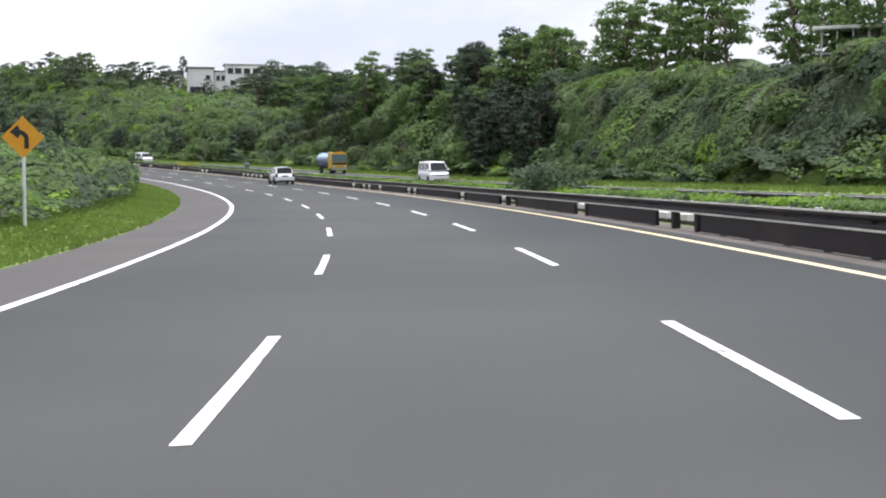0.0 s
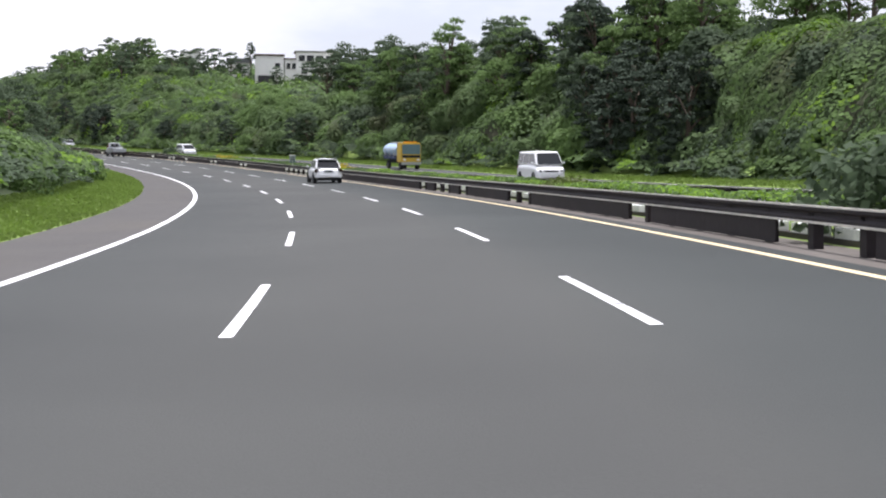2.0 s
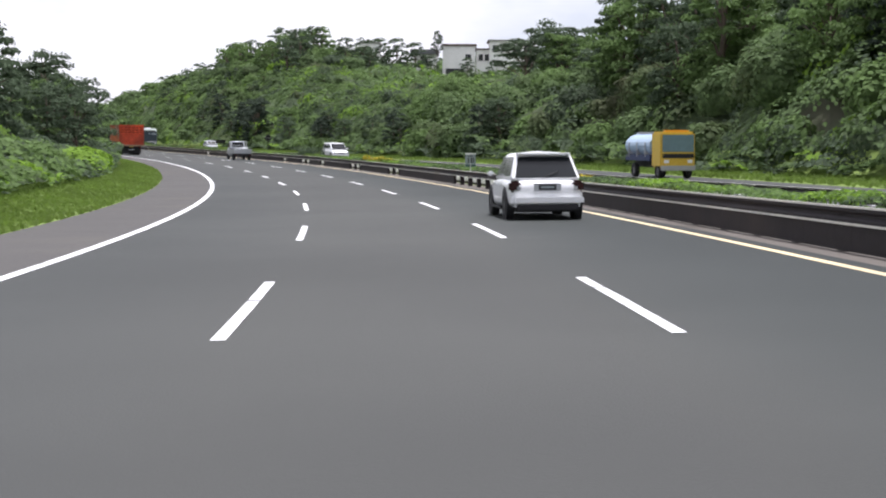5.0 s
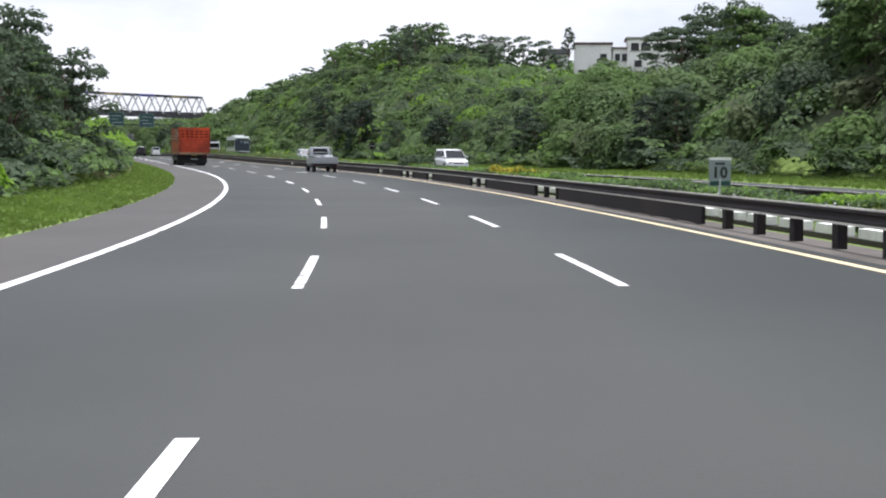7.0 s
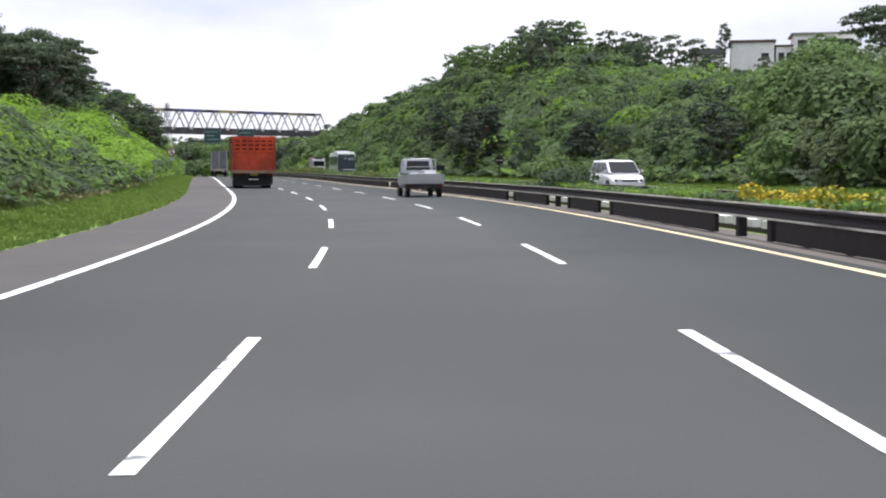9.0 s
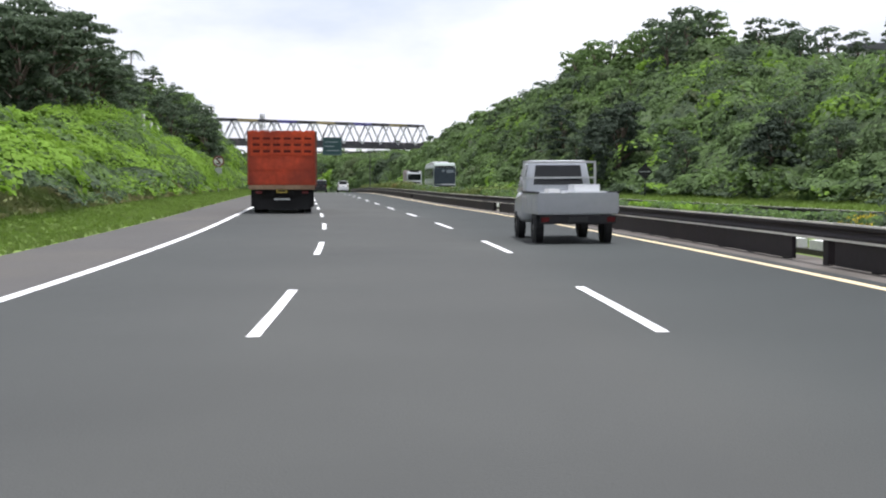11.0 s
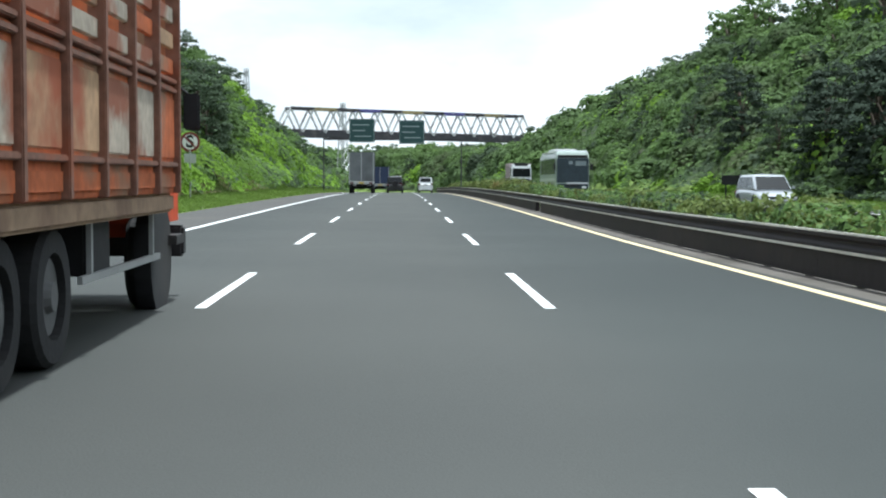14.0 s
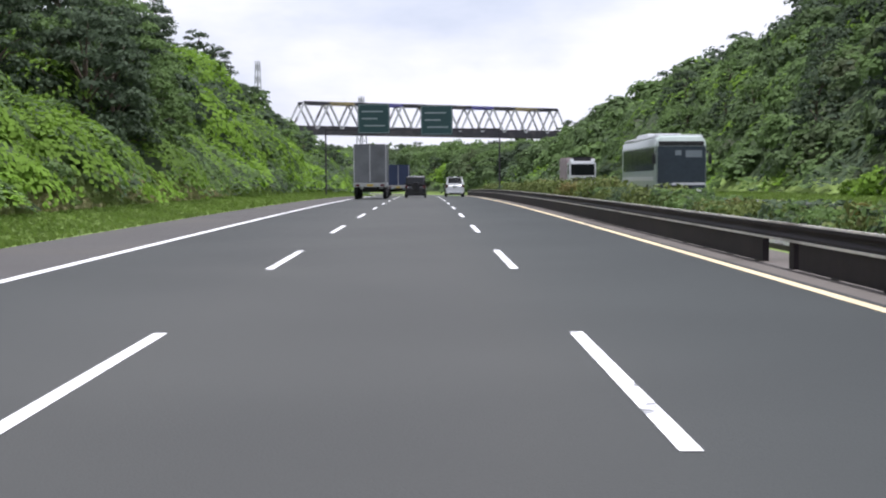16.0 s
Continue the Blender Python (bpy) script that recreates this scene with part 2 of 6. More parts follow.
STAKERUST = material("rusty brown stake", (0.185, 0.085, 0.055), 0.75, scale=2.5, vary=0.4, fine=12, bump=0.2, dirt=(0.24, 0.075, 0.035), dirt_at=(0.52, 0.66))
BEDWOOD = material("dusty tan bed timber", (0.30, 0.20, 0.125), 0.85, scale=1.6, vary=0.3, fine=9, bump=0.2, dirt=(0.17, 0.10, 0.065), dirt_at=(0.5, 0.65))
SHADESOIL = material("soil with rail shadow in its colour", (0.045, 0.038, 0.032), 0.95, scale=0.8, vary=0.3, fine=12, bump=0.4, dirt=(0.075, 0.065, 0.05), dirt_at=(0.5, 0.7))
CHASSIS = material("grimy black chassis", (0.010, 0.010, 0.012), 0.7, scale=1.5, vary=0.3, fine=10, bump=0.15, dirt=(0.028, 0.025, 0.024), dirt_at=(0.55, 0.75))
RUBBER = material("tyre rubber", (0.013, 0.013, 0.014), 0.85, scale=2, vary=0.2, fine=20, bump=0.2, dirt=(0.03, 0.028, 0.026), dirt_at=(0.55, 0.75))
RIM = material("dull steel rim", (0.12, 0.12, 0.12), 0.6, 0.2, scale=3, vary=0.2, fine=20, bump=0.05)
GLASS = material("dark tinted glass", (0.012, 0.014, 0.016), 0.10, scale=1, vary=0.1, fine=5, bump=0, spec=0.35)
WHITECAR = material("white car paint", (0.78, 0.79, 0.80), 0.28, scale=1, vary=0.04, fine=8, bump=0, coat=0.6)
SILVER = material("silver car paint", (0.45, 0.47, 0.50), 0.3, 0.4, scale=1, vary=0.06, fine=8, bump=0, coat=0.5)
BLACKCAR = material("black car paint", (0.015, 0.015, 0.017), 0.3, scale=1, vary=0.1, fine=8, bump=0, coat=0.6)
BLUECAR = material("pale blue truck paint", (0.30, 0.42, 0.55), 0.4, scale=1, vary=0.1, fine=8, bump=0, coat=0.3)
NAVY = material("deep blue tarpaulin", (0.03, 0.045, 0.10), 0.7, scale=1, vary=0.2, fine=6, bump=0.1)
TARP = material("grey truck tarpaulin", (0.17, 0.18, 0.19), 0.75, scale=0.7, vary=0.15, fine=6, bump=0.15, dirt=(0.11, 0.115, 0.12), dirt_at=(0.5, 0.7))
BOXPINK = material("faded pinkish-grey cargo box paint", (0.40, 0.33, 0.33), 0.75, scale=0.7, vary=0.15, fine=6, bump=0.15)
YELLOWCAB = material("yellow cab paint", (0.62, 0.42, 0.05), 0.4, scale=1, vary=0.1, fine=8, bump=0, coat=0.3)
COACHPAINT = material("pale green-grey coach paint", (0.40, 0.46, 0.42), 0.3, scale=1, vary=0.1, fine=8, bump=0, coat=0.5)
TAILDARK = material("smoked tail lamp lens", (0.030, 0.008, 0.009), 0.2, scale=2, vary=0.1, fine=10, bump=0)
TAILRED = material("red tail lamp lens", (0.10, 0.010, 0.012), 0.2, scale=2, vary=0.1, fine=10, bump=0)
SIGNGREY = material("weathered sign writing", (0.30, 0.36, 0.36), 0.6, scale=2, vary=0.1, fine=10, bump=0)
PLATE = material("yellow number plate", (0.55, 0.40, 0.06), 0.5, scale=2, vary=0.1, fine=20, bump=0)
PLATEDARK = material("dark number plate", (0.02, 0.02, 0.022), 0.5, scale=2, vary=0.1, fine=20, bump=0)
WALLWHITE = material("whitewashed house wall", (0.82, 0.81, 0.78), 0.85, scale=0.3, vary=0.08, fine=2, bump=0.1, dirt=(0.50, 0.49, 0.46), dirt_at=(0.55, 0.75))
SLATE = material("grey roof sheets", (0.16, 0.165, 0.17), 0.8, scale=0.5, vary=0.2, fine=4, bump=0.2)
ROOFTILE = material("brown roof tiles", (0.12, 0.080, 0.070), 0.85, scale=0.5, vary=0.2, fine=4, bump=0.3)

# ---- the road's line: curvature (1/km), grade (%) and crossfall (%) at knots every 30 m ----
KNOT = np.arange(-20, 521, 30.0)
CURVE = [2.521, 2.597, 2.578, 2.428, 2.493, 2.505, 2.206, 2.897, 1.421, -0.183, 0.02, 0.026, 0.039, 0.045, 0.045, 0.042, 0.038, 0.032, 0.026]
GRADE = [-2.869, -1.943, -1.48, -1.011, -0.442, 0.301, 0.977, 1.45, 1.411, 1.487, 1.512, 1.327, 1.048, 0.749, 0.477, 0.246, 0.054, -0.112, -0.267]
CROSS = [4.328, 3.943, 3.183, 2.444, 1.692, 1.192, 1.158, 0.803, 0.234, -0.236, -0.403, -0.327, -0.232, -0.149, -0.081, -0.029, 0.01, 0.042, 0.071]
ALONG = np.arange(-160, 1600.5, 1.0)


def running(v):
    c = np.concatenate(([0], np.cumsum((v[1:] + v[:-1]) / 2)))
    return c - c[160]


HEADING = running(np.interp(ALONG, KNOT, CURVE) * np.where((ALONG < -20) | (ALONG > 520), 0.3, 1) * 1e-3 + np.interp(ALONG, [540, 620, 900, 1000], [0, 3.2, 3.2, 0]) * 1e-3)
LINE_X, LINE_Y = running(-np.sin(HEADING)), running(np.cos(HEADING))
LINE_Z = running((np.interp(ALONG, KNOT, GRADE) * np.where(ALONG < -20, 0.3, 1) + np.interp(ALONG, [560, 700, 1000, 1300], [0, 2.0, 2.0, 0])) * 1e-2)
LANE = 3.57


def edge_left(s):
    return np.interp(s, [0, 20, 60, 200, 235, 270, 300], [5.40, 5.38, 5.06, 5.08, 5.15, 5.02, 4.97])


def edge_right(s):
    return np.interp(s, [0, 100, 180, 240, 262], [-5.15, -5.28, -5.33, -5.36, -5.05])


def rail_line(s):
    return np.interp(s, [0, 235, 262], [-6.20, -6.20, -5.76])



def road_arrays(s, lat, h=0.0):
    """Places for arrays of distance along the road, offset to the left and height above the road's plane."""
    a = np.interp(s, ALONG, HEADING)
    b = np.interp(s, KNOT, CROSS) * 1e-2
    flat = np.clip(lat, -25, 12)
    return np.stack([np.interp(s, ALONG, LINE_X) - np.cos(a) * lat, np.interp(s, ALONG, LINE_Y) - np.sin(a) * lat,
                     np.interp(s, ALONG, LINE_Z) - b * flat + h], -1)


def road_at(s, lat, h=0.0):
    return Vector(road_arrays(np.array([float(s)]), np.array([float(lat)]), h)[0])


def on_road(s, lat, h=0.0, turn=0.0):
    """The pose of a thing on the road, its +y along the road (turn: degrees to the left)."""
    b = math.degrees(math.atan(np.interp(s, KNOT, CROSS) * 1e-2)) if -25 < lat < 12 else 0
    g = math.degrees(math.atan(np.interp(s, KNOT, GRADE) * 1e-2)) if -25 < lat < 12 else 0
    if abs(turn) > 90:
        b, g = -b, -g
    q = road_at(s, lat, h)
    return pose(*q, g, -b, math.degrees(np.interp(s, ALONG, HEADING)) + turn)


# ---- mesh helpers ----
def link_mesh(name, verts, faces, mats, parent=None, smooth=False):
    me = bpy.data.meshes.new(name)
    me.from_pydata([tuple(v) for v in verts], [], [tuple(f) for f in faces])
    for m in (mats if isinstance(mats, (list, tuple)) else [mats]):
        me.materials.append(m)
    if smooth:
        me.shade_smooth()
    me.update()
    ob = new(name, me)
    ob.parent = parent
    return ob


def part(name, bm, mat, parent=None, label="", smooth=False):
    """Links a bmesh as one mesh object under a thing or a part."""
    me = bpy.data.meshes.new(name)
    bmesh.ops.recalc_face_normals(bm, faces=bm.faces[:])
    bm.to_mesh(me)
    bm.free()
    me.materials.append(mat)
    if smooth:
        me.shade_smooth()
    ob = new(name, me)
    ob.parent = parent
    if label:
        ob["label"] = label
    return ob


def box(bm, x0, y0, z0, x1, y1, z1, bevel=0.0):
    r = bmesh.ops.create_cube(bm, size=1.0, matrix=Matrix.Translation(((x0 + x1) / 2, (y0 + y1) / 2, (z0 + z1) / 2)) @ Matrix.Diagonal((abs(x1 - x0), abs(y1 - y0), abs(z1 - z0), 1)))
    if bevel:
        edges = list({e for v in r["verts"] for e in v.link_edges})
        bmesh.ops.bevel(bm, geom=edges, offset=bevel, segments=2, affect="EDGES")
    return bm


def boxes(*dims, bevel=0.0):
    bm = bmesh.new()
    for d in dims:
        box(bm, *d, bevel=bevel)
    return bm


def rod(bm, a, b, r0, r1=None, n=10):
    a, b = Vector(a), Vector(b)
    m = Matrix.Translation((a + b) / 2) @ (b - a).to_track_quat("Z", "Y").to_matrix().to_4x4()
    bmesh.ops.create_cone(bm, cap_ends=True, segments=n, radius1=r0, radius2=r0 if r1 is None else r1, depth=(b - a).length, matrix=m)
    return bm


def prism(bm, outline, axis, a, b):
    """A closed outline (pairs) drawn out from a to b along axis 0, 1 or 2."""
    rings = []
    for t in (a, b):
        ring = []
        for p in outline:
            c = [p[0], p[1]]
            c.insert(axis, t)
            ring.append(bm.verts.new(c))
        rings.append(ring)
    n = len(outline)
    for i in range(n):
        bm.faces.new((rings[0][i], rings[0][(i + 1) % n], rings[1][(i + 1) % n], rings[1][i]))
    bm.faces.new(rings[0])
    bm.faces.new(rings[1][::-1])
    return bm


def empty(name, m, label, category, group=""):
    ob = new(name)
    ob.matrix_basis = m
    return tagged(ob, label, category, group)


def strip(name, s0, s1, lat0, lat1, h, mat, parent=None, step=2.0, thick=0.0):
    """A band laid along the road between two offsets."""
    s = np.linspace(s0, s1, max(2, int((s1 - s0) / step) + 1))
    n = len(s)
    a, b = (road_arrays(s, q(s) if callable(q) else np.full(n, q), h) for q in (lat0, lat1))
    v = np.concatenate([a, b])
    f = [(i, i + 1, n + i + 1, n + i) for i in range(n - 1)]
    if thick:
        v = np.concatenate([v, v - np.array([0, 0, thick])])
        f += [(i, i + 2 * n, i + 1 + 2 * n, i + 1) for i in range(n - 1)] + [(n + i, n + i + 1, 3 * n + i + 1, 3 * n + i) for i in range(n - 1)]
        f += [(0, n, 3 * n, 2 * n), (n - 1, 3 * n - 1, 4 * n - 1, 2 * n - 1)]
    return link_mesh(name, v, f, mat, parent)


# ---- ground: one sheet along the road, cut slopes on both sides ----
LATS_R = [25, 28, 30.5, 34, 40, 46, 60, 90, 130, 400]
HILL_R = [  # distance along the road, heights at the offsets above
    (-160, [0.3, 4.8, 6.4, 6.7, 6.9, 7, 7, 7, 7, 7]),
    (55, [0.3, 4.8, 6.4, 6.7, 6.9, 7, 7, 7, 7, 7]),
    (75, [0.3, 5.2, 7.0, 7.3, 7.5, 7.6, 7.6, 7.5, 7.5, 7.5]),
    (95, [0.3, 5.4, 8.2, 8.7, 9.0, 9.2, 9.2, 9, 9, 9]),
    (118, [0.3, 4.4, 7.6, 9.0, 10, 10.5, 11, 12, 14, 14]),
    (180, [0.3, 3.5, 6.0, 8.0, 9, 10, 11, 12, 13, 13]),
    (215, [0.3, 2.5, 4.5, 6.3, 7.0, 7.2, 7.2, 7.5, 9, 10]),
    (280, [0.3, 2.3, 4.2, 6.6, 7.4, 7.7, 7.7, 8, 10, 11]),
    (335, [0.4, 3.0, 5.5, 8.4, 11.5, 13, 12.5, 11, 15, 15]),
    (375, [0.4, 4.0, 6.5, 10.0, 14, 16.5, 19, 14, 22, 22]),
    (410, [0.4, 4.0, 7.0, 10.5, 15, 17.5, 21, 17, 24, 24]),
    (450, [0.4, 4.0, 7.5, 11.5, 15, 17, 20, 22, 25, 25]),
    (560, [0.4, 3.0, 6.0, 9.0, 12, 14, 17, 18, 18, 18]),
    (700, [0.4, 2.0, 4.0, 6.0, 9, 11, 13, 14, 15, 15]),
    (1000, [0.4, 2.0, 4.0, 6.0, 8, 9, 10, 12, 12, 12]),
    (1600, [0.4, 2.0, 4.0, 6.0, 8, 10, 12, 14, 14, 14]),
]
LATS_L = [10.2, 13, 16, 20, 25, 32, 50, 90, 250]
HILL_L = [
    (-160, [0.35, 1.0, 2.0, 3.0, 4.0, 5, 6, 7, 7]),
    (60, [0.35, 1.0, 2.0, 3.0, 4.0, 5, 6, 7, 7]),
    (110, [0.30, 1.0, 1.8, 2.5, 3.0, 4, 5, 6, 6]),
    (170, [0.25, 0.9, 1.8, 2.4, 2.8, 3.4, 4, 5, 5]),
    (205, [0.22, 1.3, 2.3, 2.6, 3.0, 3.4, 4, 5, 5]),
    (235, [0.20, 1.8, 3.2, 3.5, 3.8, 4.2, 5, 6, 6]),
    (275, [0.15, 2.4, 4.2, 4.6, 5.0, 5.4, 6, 7, 7]),
    (315, [0.15, 2.9, 5.2, 5.9, 6.4, 7.0, 8, 9, 9]),
    (350, [0.15, 2.8, 5.8, 7.6, 8.8, 9.8, 12, 13, 13]),
    (410, [0.15, 2.0, 5.4, 9.4, 13.0, 16, 18, 18, 18]),
    (480, [0.15, 1.8, 4.2, 7.5, 10.0, 12, 13, 13, 13]),
    (600, [0.15, 0.8, 1.5, 2.2, 3.0, 4, 5, 6, 6]),
    (660, [0.15, 0.8, 1.5, 2.2, 3.0, 4, 5, 6, 6]),
    (1000, [0.2, 1.0, 2.0, 3.0, 4.0, 5, 7, 9, 9]),
    (1600, [0.2, 1.0, 3.0, 5.0, 7.0, 9, 10, 12, 12]),
]


def hill(s, lat):
    """Height of the ground above the road's plane, for arrays."""
    s, lat = np.atleast_1d(s).astype(float), np.atleast_1d(lat).astype(float)
    out = np.zeros_like(s)
    for table, lats, sign in ((HILL_R, LATS_R, -1), (HILL_L, LATS_L, 1)):
        ks = np.array([r[0] for r in table])
        hs = np.array([r[1] for r in table])
        i = np.clip(np.searchsorted(ks, s) - 1, 0, len(ks) - 2)
        u = np.clip((s - ks[i]) / (ks[i + 1] - ks[i]), 0, 1)
        u = u * u * (3 - 2 * u)
        x = lat * sign
        j = np.clip(np.searchsorted(lats, x) - 1, 0, len(lats) - 2)
        la = np.array(lats)
        v = np.clip((x - la[j]) / (la[j + 1] - la[j]), 0, 1)
        h = (hs[i, j] * (1 - v) + hs[i, j + 1] * v) * (1 - u) + (hs[i + 1, j] * (1 - v) + hs[i + 1, j + 1] * v) * u
        start = {-1: 21.6, 1: 7.9}[sign]
        k = np.clip((x - start) / (la[0] - start), 0, 1)
        h = np.where(x < la[0], hs[0, 0] * k, h)
        out = np.where(x > start, h, out)
    # lumps on the slopes
    w = np.clip((np.abs(lat + 6.6) - 19.5) / 4, 0, 1)
    lump = (np.sin(s * 0.71 + lat * 0.55) * np.sin(s * 0.33 - lat * 0.83 + 1.7) * 0.55
            + np.sin(s * 0.19 + 2.1) * np.sin(lat * 0.31 + s * 0.07) * 0.8 + np.sin(s * 1.63 + lat * 1.21) * np.sin(lat * 1.9 - s * 0.77) * 0.25)
    return out + lump * w


def ground_arrays(s, lat, h=0.0):
    return road_arrays(s, lat, hill(s, lat) + h)


def ground_at(s, lat, h=0.0):
    return Vector(ground_arrays(np.array([float(s)]), np.array([float(lat)]), h)[0])


gs = np.concatenate([np.arange(-160, 20, 6.0), np.arange(20, 460, 2.0), np.arange(460, 760, 6.0), np.arange(760, 1601, 30.0)])
gl = np.concatenate([[-1200, -800, -400, -260, -180, -130, -110, -90, -80, -70, -60, -54], np.arange(-50, -24, 1.6), [-23.4, -21.6, -21.5, -9.9, -9.8, -6.8, -6.7, 7.5, 7.6, 8.4, 9.3, 10.2], np.arange(11, 36, 1.4), [40, 50, 70, 90, 130, 180, 250, 330]])
S2, L2 = np.meshgrid(gs, gl, indexing="ij")
under = np.where((L2 > -21.55) & (L2 < -9.85), -0.10, np.where((L2 > -6.75) & (L2 < 7.55), -0.10, -0.02))
GV = ground_arrays(S2.ravel(), L2.ravel()) + np.stack([0 * under.ravel(), 0 * under.ravel(), under.ravel()], -1)
nl = len(gl)
GF = [(i * nl + j, (i + 1) * nl + j, (i + 1) * nl + j + 1, i * nl + j + 1) for i in range(len(gs) - 1) for j in range(nl - 1)]
ground = tagged(link_mesh("ground", GV, GF, [SOIL, TURF], smooth=True), "green planted roadside ground with cut slopes and mown verges", "ground", kind="structure")
turf_faces = [1 if (7 < (gl[j] + gl[j + 1]) / 2 < 10.6 or -25.5 < (gl[j] + gl[j + 1]) / 2 < -21 or -10 < (gl[j] + gl[j + 1]) / 2 < -6.7) else 0 for i in range(len(gs) - 1) for j in range(nl - 1)]
ground.data.polygons.foreach_set("material_index", turf_faces)

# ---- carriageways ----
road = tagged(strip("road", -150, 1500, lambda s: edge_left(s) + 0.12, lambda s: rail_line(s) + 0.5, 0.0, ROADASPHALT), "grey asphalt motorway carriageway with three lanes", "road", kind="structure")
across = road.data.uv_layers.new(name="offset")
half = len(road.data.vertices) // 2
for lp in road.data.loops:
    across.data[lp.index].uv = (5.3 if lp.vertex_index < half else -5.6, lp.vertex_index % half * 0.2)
shoulder = tagged(strip("hard_shoulder", -150, 1500, 7.6, lambda s: edge_left(s) + 0.12, 0.0, SHOULDER), "brownish grey asphalt hard shoulder beside the grass", "shoulder", kind="structure")
tagged(strip("median_edge", -150, 1500, lambda s: rail_line(s) + 0.5, -6.8, 0.0, GUTTER), "dusty brown concrete edge strip under the guard rail", "pavement", kind="structure")
road_b = tagged(strip("opposite_road", -150, 1500, -9.8, -21.6, 0.0, ASPHALT), "grey asphalt of the opposite carriageway", "road", kind="structure")
tagged(strip("edge_line_left", -150, 1000, lambda s: edge_left(s) + 0.09, lambda s: edge_left(s) - 0.09, 0.005, PAINT_W, road), "solid white edge line")
tagged(strip("edge_line_right", -150, 1000, lambda s: edge_right(s) + 0.08, lambda s: edge_right(s) - 0.08, 0.005, PAINT_Y, road), "solid cream-yellow edge line")
DASH0 = 5.805
for k in range(-3, 50):
    for lat in (LANE / 2, -LANE / 2):
        far_end = DASH0 + 13.0 * k
        strip("lane_dash", far_end - 5.05, far_end, lat + 0.061, lat - 0.061, 0.005, PAINT_W, road, step=2.5)
for k in range(-3, 60):
    for lat in (-13.7, -17.6):
        strip("opposite_lane_dash", 13.0 * k - 5, 13.0 * k, lat + 0.07, lat - 0.07, 0.005, PAINT_W, road_b, step=2.5)

# ---- leaves ----
def leaf_mesh(name, place, out, size, mats, which=None, rng=None, flat=0.55):
    """Many small folded leaves: places, the outward ways, sizes."""
    n = len(place)
    rng = rng or np.random.default_rng(1)
    nrm = out + rng.normal(0, flat, (n, 3))
    nrm /= np.linalg.norm(nrm, axis=1)[:, None] + 1e-9
    ref = rng.normal(0, 1, (n, 3))
    t = np.cross(nrm, ref)
    t /= np.linalg.norm(t, axis=1)[:, None] + 1e-9
    b = np.cross(nrm, t)
    L, W = size * (0.75 + 0.4 * rng.random(n)), size * (0.55 + 0.3 * rng.random(n))
    fold = size * (rng.random(n) - 0.3) * 0.35
    v = np.empty((n, 4, 3))
    v[:, 0] = place - t * L[:, None] / 2
    v[:, 1] = place + b * W[:, None] / 2 + nrm * fold[:, None]
    v[:, 2] = place + t * L[:, None] / 2
    v[:, 3] = place - b * W[:, None] / 2 + nrm * fold[:, None]
    me = bpy.data.meshes.new(name)
    me.vertices.add(4 * n)
    me.vertices.foreach_set("co", v.ravel())
    idx = np.arange(4 * n).reshape(n, 4)
    tri = np.concatenate([idx[:, [0, 1, 2]], idx[:, [0, 2, 3]]], 1).ravel()
    me.loops.add(6 * n)
    me.loops.foreach_set("vertex_index", tri)
    me.polygons.add(2 * n)
    me.polygons.foreach_set("loop_start", np.arange(0, 6 * n, 3))
    for m in mats:
        me.materials.append(m)
    if which is not None:
        me.polygons.foreach_set("material_index", np.repeat(which, 2).astype(np.int32))
    me.update(calc_edges=True)
    return me


def limb(bm, path, r0, r1, n=7):
    """A tapered, bent branch along points."""
    rings = []
    for i, q in enumerate(path):
        d = (path[min(i + 1, len(path) - 1)] - path[max(i - 1, 0)]).normalized()
        a = d.orthogonal().normalized()
        c = d.cross(a)
        r = r0 + (r1 - r0) * i / (len(path) - 1)
        rings.append([bm.verts.new(q + (a * math.cos(2 * math.pi * k / n) + c * math.sin(2 * math.pi * k / n)) * r) for k in range(n)])
    for p0, p1 in zip(rings, rings[1:]):
        for k in range(n):
            bm.faces.new((p0[k], p0[(k + 1) % n], p1[(k + 1) % n], p1[k]))
    bm.faces.new(rings[-1])


